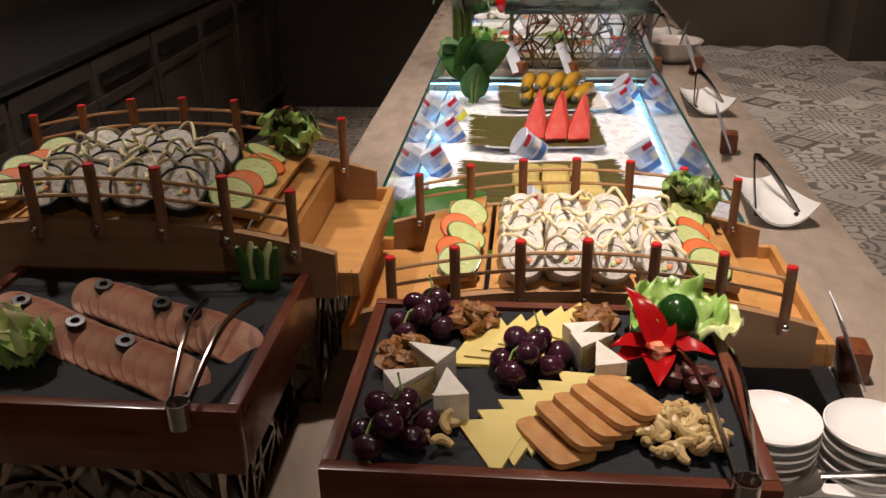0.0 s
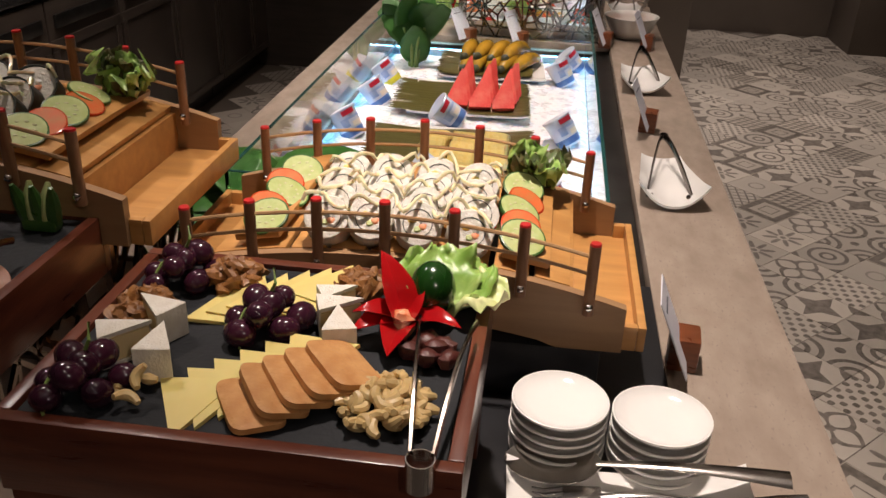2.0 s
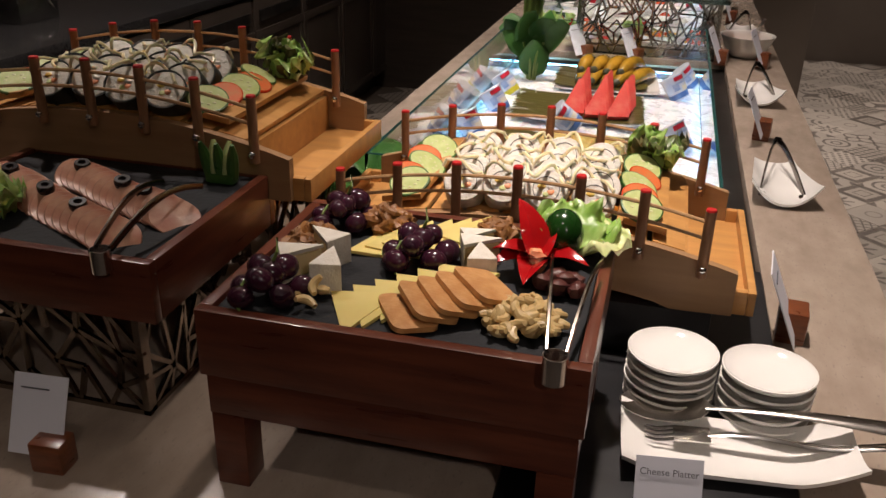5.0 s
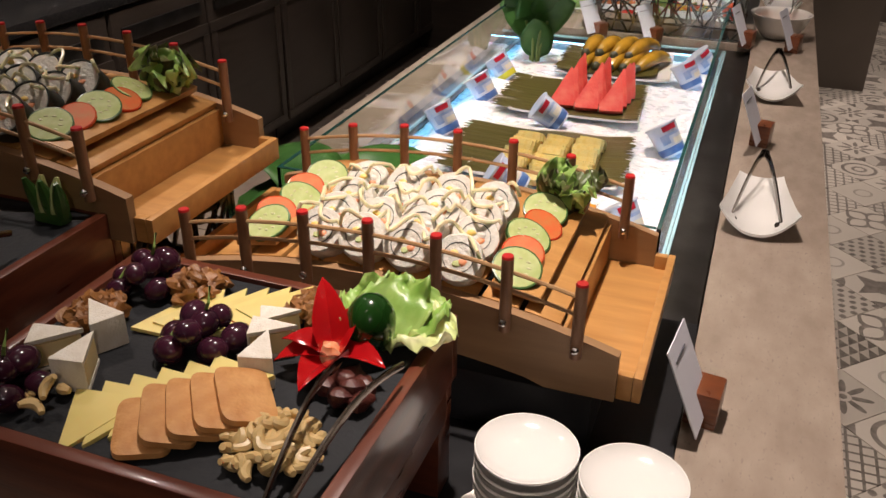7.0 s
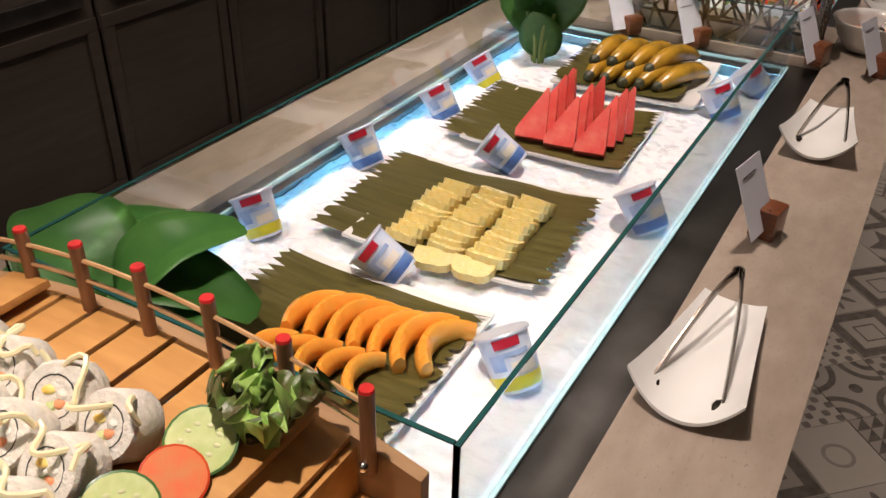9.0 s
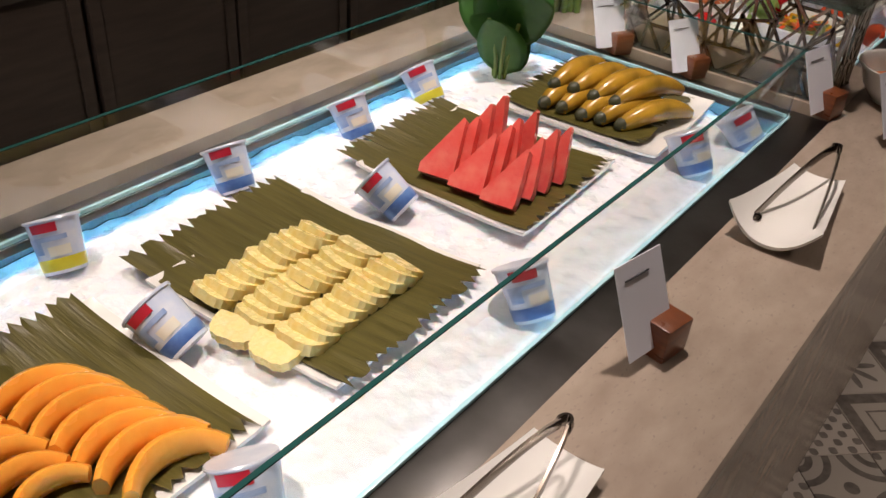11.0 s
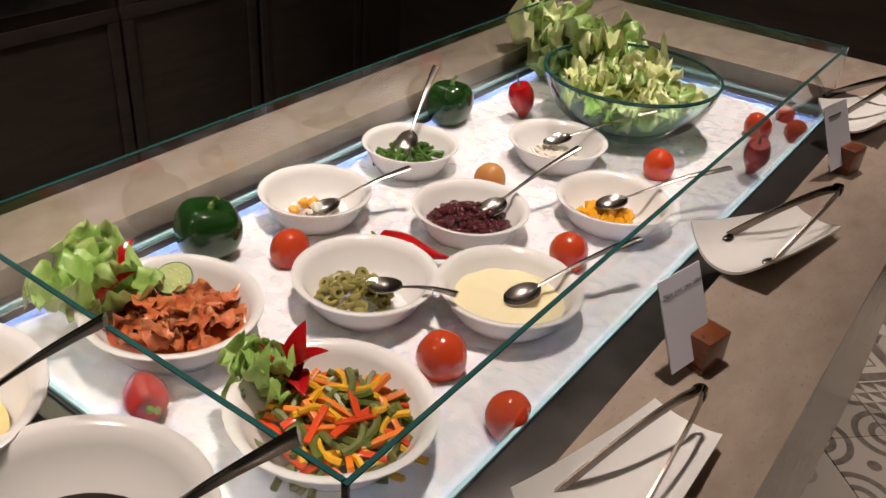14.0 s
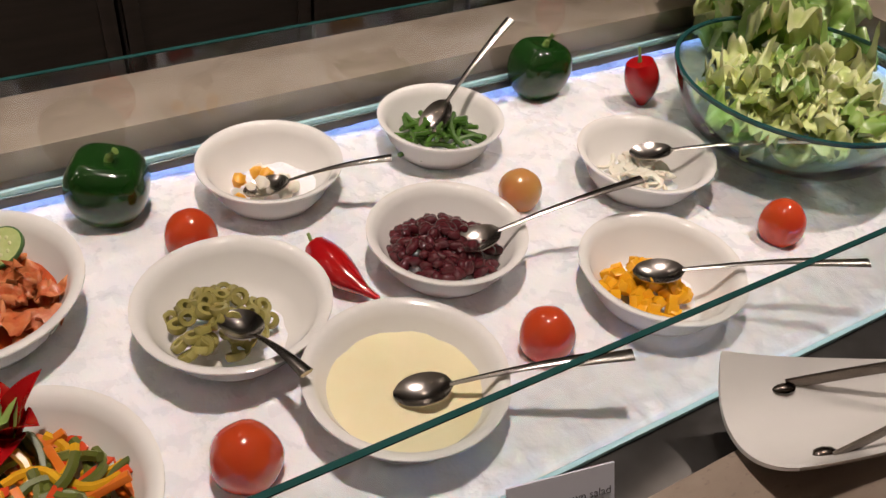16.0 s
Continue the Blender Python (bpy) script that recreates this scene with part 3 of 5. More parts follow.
# ---- kinds of tableware ----
def tong_set(m, label, length=0.2, spread=0.03, rise=0.05):
    """Serving tongs: a bent spring at the back, two arms running to the front (-y)."""
    t = thing("serving_tongs", m, label, "tongs", "serving tongs")
    for s in (-1, 1):
        bm = B()
        pts = [(s * (0.004 + spread * (i / 12) ** 0.8), -length * i / 12, rise * (1 - (i / 12) ** 1.3) + 0.005) for i in range(13)]
        tube(bm, pts, [0.0024] * 13, 6, flat=3.0)
        a = part("arm", bm, M_TONG, t)
        e = Vector(pts[-1])
        part("claw", ball(B(), (e.x - s * 0.004, e.y - 0.004, 0.006), 0.0085, (0.75, 1.4, 0.35), seg=8), M_TONG, a)
    part("spring", tube(B(), [(0.006 * math.cos(a), 0.010 * math.sin(a) - 0.002, rise + 0.005) for a in [math.pi * k / 8 for k in range(9)]], 0.0026, 6, flat=3.2), M_TONG, t)
    return t


def rest_dish(m, label, w=0.120, d=0.224):
    """A porcelain tray curved up at its sides."""
    t = thing("tong_rest_dish", m, label, "dish", "tong rest dishes")

    def f(u, v):
        x, y = (u - 0.5) * w * (1.0 - 0.38 * v), (v - 0.5) * d
        return Vector((x, y - 0.010 * (1 - (2 * u - 1) ** 2) * (1 if v < 0.5 else -0.4) * (2 * v - 1) ** 2,
                       0.0055 + 0.038 * abs(2 * u - 1) ** 2.2 * (1 - 0.75 * v) + 0.006 * abs(2 * v - 1) ** 3))
    part("dish_body", sheet(B(), 16, 14, f, 0.0045), M_PORC, t, smooth=60)
    return t


def card_holder(m, label, lines=1, words=""):
    """A small wooden block with a slot, holding a white card."""
    t = thing("place_card_holder", m, label, "card holder", "place card holders")
    back = pose(0, 0, 0.004, -24, 0, 0)
    part("block", box(B(), 0.002, 0.036, -0.014, 0.014, 0.0, 0.034, 0.003), M_BLOCK, t)
    c = part("card", box(B(), -0.029, 0.029, -0.0006, 0.0006, 0.006, 0.086, 0.0, back @ pose(0, -0.006, 0)), M_CARD, t, "white menu card")
    if words:
        cu = bpy.data.curves.new("lettering", "FONT")
        cu.body, cu.size, cu.align_x, cu.extrude = words, 0.0062 if len(words) > 14 else 0.0085, "CENTER", 0.0001
        me = bpy.data.meshes.new_from_object(bpy.data.objects.new("lettering", cu))
        me.materials.append(M_INK)
        o = new("lettering", me)
        o.parent = c
        o.matrix_basis = back @ pose(0, -0.0075, 0.070, 90, 0, 0)
    else:
        for k in range(lines):
            part("text_bar", box(B(), -0.020, 0.010, -0.0004, 0.0004, 0.0712 - 0.006 * k, 0.0726 - 0.006 * k, 0.0, back @ pose(0, -0.0072, 0)), M_INK, c)
    return t


def spoon_at(tip, end, label, size=0.021, name="serving_spoon", wide=1.0):
    """A spoon whose bowl lies at tip and whose handle reaches to end."""
    t = thing(name, Matrix.Translation(tip), label, "spoon", "serving spoons")
    d = Vector(end) - Vector(tip)
    yaw = math.degrees(math.atan2(d.y, d.x))
    pitch = math.degrees(math.atan2(d.z, math.hypot(d.x, d.y)))
    m = pose(0, 0, 0, 0, 0, yaw) @ pose(0, 0, 0, 0, -pitch, 0)
    L = d.length
    bm = B()
    sheet(bm, 10, 10, lambda u, v: Vector(((u - 0.5) * 2.8 * size,
          (v - 0.5) * 2 * size * math.sqrt(max(0.02, 1 - (2 * u - 1) ** 2)), -0.008 * (1 - (2 * u - 1) ** 2) * (1 - (2 * v - 1) ** 2))), 0.0014)
    bmesh.ops.transform(bm, matrix=m, verts=bm.verts[:])
    part("spoon_bowl", bm, M_SPOON, t)
    bm = B()
    n = 10
    tube(bm, [(1.25 * size + (L - 1.25 * size) * i / n, 0, 0.004 * math.sin(math.pi * i / n)) for i in range(n + 1)],
         [wide * (0.0026 + 0.0045 * (i / n) ** 1.5) for i in range(n + 1)], 8, flat=0.35)
    bmesh.ops.transform(bm, matrix=m, verts=bm.verts[:])
    part("handle", bm, M_SPOON, t)
    return t


BOWL_R = 0.087


def bowl(m, label, r=BOWL_R, h=0.052, sx=1.0, sy=1.0, name="salad_bowl", base=0.5, group="white bowls"):
    t = thing(name, m, label, "bowl", group)
    pr = [(0, 0.0), (r * base, 0.0), (r * (base + 0.12), 0.003), (r * 0.80, h * 0.45), (r * 0.93, h * 0.86), (r * 1.0, h * 0.97), (r * 1.0, h),
          (r * 0.985, h * 1.01), (r * 0.90, h * 0.97), (r * 0.84, h * 0.80), (r * 0.68, h * 0.35), (r * base, 0.007), (0, 0.006)]
    part("bowl_body", lathe(B(), pr, 40, None, sx, sy), M_PORC, t, smooth=60)
    return t


def fill(m, label, r, material, name="dressing", sx=1.0, sy=1.0, rough=0.0015):
    """What fills a bowl: a shallow pool with an uneven top."""
    bm = B()
    lathe(bm, [(0, 0), (r * 0.5, 0.0004), (r * 0.9, 0.0), (r, -0.001), (r * 0.9, -0.006), (0, -0.008)], 32, None, sx, sy)
    for v in bm.verts:
        if v.co.z > -0.002:
            v.co.z += rough * noise.noise(v.co * 60 + Vector(m.translation) * 9)
    o = part(name, bm, material)
    o.matrix_basis = m
    return tagged(o, label, "food")


def pile(name, label, m, r, h, protos, n, part_name, sx=1.0, sy=1.0, flat=0.0, seed=1):
    """A heap of loose pieces in a bowl or on a board: many parts on a few shared meshes."""
    g = random.Random(seed)
    t = thing(name, m, label, "food")
    first = []
    for k in range(n):
        i = k % len(protos)
        q = math.sqrt((k + 0.5) / n)
        a = k * 2.399963 + g.uniform(-0.3, 0.3)
        x, y = r * q * math.cos(a) * sx, r * q * math.sin(a) * sy
        z = h * (1 - q * q) * g.uniform(0.5, 1.0)
        tilt = 1 - flat
        mm = pose(x, y, z, g.uniform(-60, 60) * tilt, g.uniform(-60, 60) * tilt, g.uniform(0, 360))
        if i >= len(first):
            bm, material = protos[i]
            o = part(part_name, bm, material, t)
            o.matrix_basis = mm
            first.append(o)
        else:
            twin(first[i], t, mm)
    return t


def blob(r, s=(1, 1, 1), rough=0.15, seg=8):
    return ball(B(), (0, 0, 0), r, s, rough, 8, seg)


def stick(l, r, bend=0.0, n=5, taper=0.0, sides=6):
    return tube(B(), [(l * (i / n - 0.5), bend * (2 * i / n - 1) ** 2, 0) for i in range(n + 1)], [r * (1 - taper * abs(2 * i / n - 1) ** 2) for i in range(n + 1)], sides)


def ring(r, t):
    """A sliced olive: a short open tube."""
    return lathe(B(), [(r * 0.45, -t), (r * 0.9, -t), (r, 0), (r * 0.9, t), (r * 0.45, t), (r * 0.4, 0), (r * 0.45, -t)], 12)


def crumple(w, l, wave=0.25, seed=0, nx=12, ny=12):
    """A ruffled lettuce leaf, standing on its stalk end."""
    def f(u, v):
        s = 2 * u - 1
        wd = w * math.sin(math.pi * (0.13 + 0.80 * v)) ** 0.6
        e = 0.25 + abs(s) ** 1.5 + v * 0.5
        k = 0.7 * wave * w * e * (noise.noise(Vector((s * 2.1, v * 3.3, seed * 5.3))) + 0.7 * noise.noise(Vector((s * 5.5, v * 7.5, seed * 3.1))))
        return Vector((wd * 0.5 * s + 0.2 * k, l * v + 0.3 * k, 0.16 * w * s * s + k - 0.22 * l * max(0, v - 0.6)))
    return sheet(B(), nx, ny, f, 0.0006)


def leaf_mesh(l, w, curl=0.3, fold=0.25, n=10, blunt=False):
    def f(u, v):
        s = 2 * u - 1
        wd = w * (math.sin(math.pi * (0.05 + 0.90 * v ** 0.85)) ** 0.55 if blunt else math.sin(math.pi * min(1, 0.04 + v * 0.96) ** 0.75) ** 0.8)
        return Vector((0.5 * wd * s, l * v * math.cos(curl * v), -l * v * math.sin(curl * v) * v + fold * wd * abs(s) + 0.04 * w * noise.noise(Vector((s * 2, v * 5, l * 40)))))
    return sheet(B(), 6, n, f, 0.0005)


def place_leaves(t, specs, material, name="leaf"):
    for (x, y, z, yaw, up, l, w, curl) in specs:
        o = part(name, leaf_mesh(l, w, curl, 0.14, 12, True), material, t)
        o.matrix_basis = pose(x, y, z, 0, 0, yaw) @ pose(0, 0, 0, up, 0, 0)


# ---- along the stone border ----
dish = rest_dish(pose(0.463, 1.596, TOP), "white curved porcelain tong rest on the stone border")
for x, y, rz in ((0.464, 2.303, 2), (0.478, 3.218, -4), (0.434, 3.755, -16), (0.425, 4.37, -12)):
    copy_thing(dish, pose(x, y, TOP, 0, 0, rz))
tong = tong_set(pose(0.461, 1.692, TOP + 0.010), "polished steel serving tongs lying on a white dish", 0.178, 0.034, 0.046)
copy_thing(tong, pose(0.471, 2.414, TOP + 0.010, 0, 0, 0))
copy_thing(tong, pose(0.492, 3.318, TOP + 0.010, 0, 0, -8))
copy_thing(tong, pose(0.477, 3.872, TOP + 0.012, 0, 0, -19))
copy_thing(tong, pose(0.440, 4.47, TOP + 0.012, 0, 0, -30))
for x, y, rz, w in ((0.424, 0.985, 84, ""), (0.451, 1.892, 80, ""), (0.386, 2.652, 78, ""), (0.505, 2.650, 76, ""), (0.449, 3.424, 78, "Make your own salad"),
                    (0.440, 4.08, 78, "")):
    card_holder(pose(x, y, TOP, 0, 0, rz) @ Matrix.Scale(1.3, 4), "small wooden block holding a white menu card", 1, w)
for x, y, rz in ((-0.026, 2.672, 62), (0.133, 2.672, 66)):
    card_holder(pose(x, y, TOP - 0.0135, 0, 0, rz) @ Matrix.Scale(1.18, 4), "small wooden block holding a white menu card behind the glass", 1)

# ---- first ice case: fruit and yoghurt ----
def fruit_plate(x, y, label, w=0.292, d=0.28, rz=0):
    t = thing("serving_plate", pose(x, y, 0.853, 0, 0, rz), label, "plate", "square fruit plates")

    def f(u, v):
        e = max(abs(2 * u - 1), abs(2 * v - 1))
        return Vector(((u - 0.5) * w, (v - 0.5) * d, 0.006 + 0.010 * max(0, e - 0.7) / 0.3 + 0.004 * (abs(2 * u - 1) * abs(2 * v - 1)) ** 6))
    part("plate_body", sheet(B(), 20, 20, f, 0.005), M_PORC, t, smooth=60)
    return t


def banana_leaf(x, y, w, d, label, rz=0, z=0.864, seed=0):
    g = random.Random(seed)
    n = 34
    jl = [g.uniform(0.0, 0.028) * (k % 2) + g.uniform(0, 0.006) for k in range(n + 1)]
    jr = [g.uniform(0.0, 0.022) * (k % 2) + g.uniform(0, 0.006) for k in range(n + 1)]

    def f(u, v):
        k = round(v * n)
        x0, x1 = -w / 2 + jl[k], w / 2 - jr[k]
        s = 2 * u - 1
        return Vector((x0 + (x1 - x0) * u, (v - 0.5) * d, 0.004 + 0.018 * max(0, abs(s) - 0.55) ** 1.2 + 0.0025 * noise.noise(Vector((s * 2, v * 3, seed))) + 0.0007 * math.sin(v * 130)))
    o = part("banana_leaf", sheet(B(), 12, n, f, 0.0007), M_BLEAF)
    o.matrix_basis = pose(x, y, z, 0, 0, rz)
    return tagged(o, label, "leaf", "banana leaf liners")


for (x, y, rz, kind, lw, ld, ldx) in ((0.060, 1.442, 1, "cantaloupe", 0.32, 0.255, -0.012), (0.064, 1.790, 4, "pineapple", 0.37, 0.265, -0.022),
                                     (0.047, 2.170, 3, "watermelon", 0.345, 0.265, -0.022), (0.072, 2.502, 4, "bananas", 0.270, 0.235, -0.018)):
    fruit_plate(x, y, "white square porcelain plate of %s on the ice" % kind, rz=rz)
    banana_leaf(x + ldx, y, lw, ld, "olive-brown banana leaf with torn edges under %s" % kind, rz, seed=len(kind))
ZF = 0.8705
# cantaloupe crescents
def crescent(R, arc, r):
    n = 10
    return tube(B(), [(R * math.cos(arc * (i / n - 0.5)) - R, R * math.sin(arc * (i / n - 0.5)), 0) for i in range(n + 1)],
                [r * (0.5 + 0.5 * math.sin(math.pi * (0.12 + 0.76 * i / n))) for i in range(n + 1)], 8, flat=1.9)


cant = thing("cantaloupe_slices", pose(0.0, 0.0, ZF + 0.010), "peeled orange cantaloupe slices laid in two overlapping rows", "fruit")
c0 = None
for row, (x0, y0, ang, n, dx, dy, size) in enumerate(((0.012, 1.468, 152, 7, 0.0265, 0.0030, 1.0), (0.004, 1.378, 166, 5, 0.030, 0.0035, 0.74))):
    for k in range(n):
        mm = pose(x0 + dx * k, y0 + dy * k + rnd(-0.003, 0.003), 0.004 + 0.0012 * (k % 3), 3 + rnd(-3, 3), -10 + rnd(-4, 4), ang + 3.5 * k + rnd(-4, 4)) @ Matrix.Scale(size * rnd(0.95, 1.05), 4)
        if c0 is None:
            c0 = part("slice", crescent(0.058, 2.05, 0.0115), M_CANT, cant)
            c0.matrix_basis = mm
        else:
            twin(c0, cant, mm)
# pineapple half rounds in three shingled rows
pine = thing("pineapple_slices", pose(0.074, 1.772, ZF, 0, 0, 2), "yellow pineapple half slices shingled in three rows", "fruit")
p0 = None
for row in range(3):
    for k in range(11):
        mm = pose(-0.062 + 0.062 * row + rnd(-0.003, 0.003), -0.088 + 0.0175 * k + 0.006 * row, 0.001, 62 + rnd(-7, 7), rnd(-4, 4), rnd(-7, 7) - 4) @ Matrix.Scale(rnd(0.9, 1.06), 4)
        if p0 is None:
            hs = [(math.copysign(0.0290 * abs(math.cos(a)) ** 0.55, math.cos(a)) * (1 + 0.04 * (i % 2)), 0.034 * max(0.0, math.sin(a)) ** 0.55 * (1 + 0.04 * (i % 2))) for i, a in enumerate([math.pi * i / 16 for i in range(17)])]
            p0 = part("slice", prism(B(), hs, -0.0066, 0.0066), M_PINE, pine)
            p0.matrix_basis = mm
        else:
            twin(p0, pine, mm)
for x, y, rz in ((-0.004, -0.108, 12), (0.054, -0.104, 6)):
    twin(p0, pine, pose(x, y, 0.007, 100, 0, rz))
# watermelon wedges
wm = thing("watermelon_wedges", pose(0.034, 2.165, ZF), "red watermelon wedges standing in three rows", "fruit")
w0 = None
for row in range(3):
    for k in range(4):
        mm = pose(-0.010 + 0.056 * row + 0.003 * k, -0.094 + 0.036 * k + rnd(-0.003, 0.003), 0.004, -42 + 8 * k + rnd(-4, 4), rnd(-3, 3), 12 + rnd(-5, 5)) @ Matrix.Diagonal((1, 1, rnd(0.95, 1.1), 1))
        if w0 is None:
            w0 = part("wedge", prism(B(), [(-0.028, 0), (0.024, 0), (0.025, 0.010), (0.016, 0.084), (0.012, 0.086), (-0.029, 0.012)], -0.0085, 0.0085), M_MELON, wm)
            w0.matrix_basis = mm
        else:
            twin(w0, wm, mm)


# boiled bananas in two layers
def banana_mesh():
    n = 14
    return tube(B(), [(0.0, 0.148 * (i / n - 0.5), -0.020 * (2 * i / n - 1) ** 2) for i in range(n + 1)],
                [0.0195 * (0.25 + 0.75 * math.sin(math.pi * (0.06 + 0.88 * i / n)) ** 0.55) for i in range(n + 1)], 11)


ban = thing("boiled_banana", pose(0.006, 2.468, ZF + 0.024, 0, 0, -4), "boiled plantain banana with browned yellow skin and black tips", "banana", "boiled bananas")
part("skin", banana_mesh(), M_BAN, ban)
part("tip", ball(B(), (0, -0.064, -0.0150), 0.0130, (1, 1.5, 1), 0.1, seg=10), M_BANTIP, ban, "blackened tip")
part("tip", ball(B(), (0, 0.072, -0.019), 0.0068, (0.8, 1.6, 0.8), seg=8), M_BANTIP, ban, "blackened tip")
for k in range(1, 5):
    copy_thing(ban, pose(0.006 + 0.041 * k, 2.468 + 0.004 * k, ZF + 0.024, rnd(-3, 3), rnd(-8, 8), -6 - 5 * k))
for k in range(4):
    copy_thing(ban, pose(0.010 + 0.042 * k, 2.496 + 0.004 * k, ZF + 0.049, rnd(-3, 3), rnd(-10, 10), -8 - 5 * k))


# yoghurt cups
def yoghurt_cup(m, label, band):
    t = thing("yoghurt_cup", m, label, "yoghurt cup", "yoghurt cups")
    H, r0, r1 = 0.067, 0.0250, 0.0322
    part("cup_wall", lathe(B(), [(0, 0), (r0, 0), (r0 + 0.0006, 0.002), (r1 - 0.001, H - 0.003), (r1 + 0.0015, H - 0.003), (r1 + 0.0015, H - 0.001), (0, H - 0.001)], 28), M_CUPW, t)
    part("lid", lathe(B(), [(0, H), (r1 + 0.001, H), (r1 + 0.002, H - 0.001), (r1 + 0.001, H + 0.0008), (0, H + 0.0012)], 28), M_FOIL, t, "pale foil lid")

    def rr(z):
        return r0 + (r1 - r0) * z / H + 0.0005

    part("print_band", lathe(B(), [(rr(0.004), 0.004), (rr(0.004) + 0.0004, 0.005), (rr(0.018) + 0.0004, 0.018), (rr(0.018), 0.019)], 28), band, t, "printed colour band")
    for (a0, a1, z0, z1, material, nm) in ((-0.55, 0.45, 0.052, 0.063, M_CUPR, "red_label"), (-0.55, 0.75, 0.041, 0.047, M_CUPP, "blue_print"), (-0.9, -0.3, 0.026, 0.046, M_CUPP, "blue_print"), (-0.1, 0.8, 0.022, 0.034, M_EGGW, "cream_print")):
        for off in (-0.95, 2.19):
            bm = B()
            sheet(bm, 8, 2, lambda u, v: Vector(((rr(z0 + (z1 - z0) * v) + 0.0006) * math.cos(off + a0 + (a1 - a0) * u), (rr(z0 + (z1 - z0) * v) + 0.0006) * math.sin(off + a0 + (a1 - a0) * u), z0 + (z1 - z0) * v)))
            part(nm, bm, material, t)
    return t


cup_b = yoghurt_cup(pose(-0.179, 1.871, 0.850, -12, -30, 12), "yoghurt cup with blue printed band set in the ice", M_CUPB)
cup_y = yoghurt_cup(pose(-0.182, 1.603, 0.850, -14, -26, 12), "yoghurt cup with yellow printed band set in the ice", M_CUPY)
copy_thing(cup_b, pose(-0.165, 2.115, 0.850, -10, -34, 12))
copy_thing(cup_y, pose(-0.172, 2.305, 0.850, -10, -38, 12))
copy_thing(cup_b, pose(0.057, 1.604, 0.868, 8, -56, 4))
copy_thing(cup_b, pose(0.043, 1.980, 0.868, 8, -56, 4))
copy_thing(cup_b, pose(0.295, 1.920, 0.852, -16, -32, 10))
copy_thing(cup_y, pose(0.279, 1.499, 0.852, -18, -30, 8))
copy_thing(cup_b, pose(0.285, 2.405, 0.852, -14, -30, 12))
copy_thing(cup_b, pose(0.318, 2.555, 0.852, -10, -42, 18))

# leafy greens standing in the ice
pl = thing("leafy_greens", pose(-0.150, 2.480, 0.845), "bunch of broad green leaves tied upright in the ice", "plant", "leafy greens")
for k in range(7):
    a = k * 0.9
    part("stem", tube(B(), [(0.010 * math.cos(a), 0.010 * math.sin(a), 0), (0.014 * math.cos(a), 0.014 * math.sin(a), 0.05), (0.03 * math.cos(a), 0.03 * math.sin(a), 0.12)], 0.004, 6), M_STEMG, pl)
for k in range(11):
    fan = -44 + 88 * ((k * 4) % 11) / 10
    o = part("leaf", leaf_mesh(rnd(0.125, 0.155), rnd(0.075, 0.095), 0.22, 0.05, 14, k % 3 > 0), M_LEAF, pl)
    o.matrix_basis = pose(0.004 * (k - 5), 0.006 * (k % 4), 0.075 if k < 9 else 0.02, 0, 0, 26 + 180 * (k % 2) + rnd(-14, 14)) @ pose(0, 0, 0, rnd(72, 86), 0, 0) @ pose(0, 0, 0, 0, 0, fan)
pl = thing("leafy_greens", pose(-0.195, 1.325, 0.862) @ Matrix.Scale(1.3, 4), "broad dark green leaves lying in the corner of the ice case", "plant", "leafy greens")
place_leaves(pl, [(0, 0, 0.02, 20, 50, 0.15, 0.11, 0.7), (0, 0, 0.03, -70, 30, 0.15, 0.10, 0.5), (0, 0, 0.03, 70, 48, 0.15, 0.11, 0.6), (0, 0, 0.02, 140, 35, 0.12, 0.09, 0.5),
                  (0.02, -0.01, 0.01, -100, 30, 0.15, 0.10, 0.3), (0.03, 0, 0.03, -30, 60, 0.13, 0.10, 0.6), (0.0, 0.0, 0.02, 100, 25, 0.13, 0.10, 0.4)], M_LEAF)

# ---- on the sushi bridges ----
def slice_disc(name, m, r, skin, flesh, label, category, group):
    t = thing(name, m, label, category, group)
    part("rind", lathe(B(), [(r * 0.93, -0.0022), (r, -0.0018), (r, 0.0018), (r * 0.93, 0.0022), (r * 0.93, -0.0022)], 22), skin, t)
    part("flesh", lathe(B(), [(0, -0.0021), (r * 0.929, -0.0021), (r * 0.929, 0.0021), (0, 0.0021)], 22), flesh, t)
    for k in range(9 if flesh is M_CUCF else 0):
        a = k * 0.7
        o = ball(B(), (r * 0.45 * math.cos(a) * (1 + 0.2 * (k % 2)), r * 0.45 * math.sin(a), 0.0021), 0.0022, (1.3, 0.8, 0.3), seg=6)
        part("seed", o, M_SEED, t)
    return t


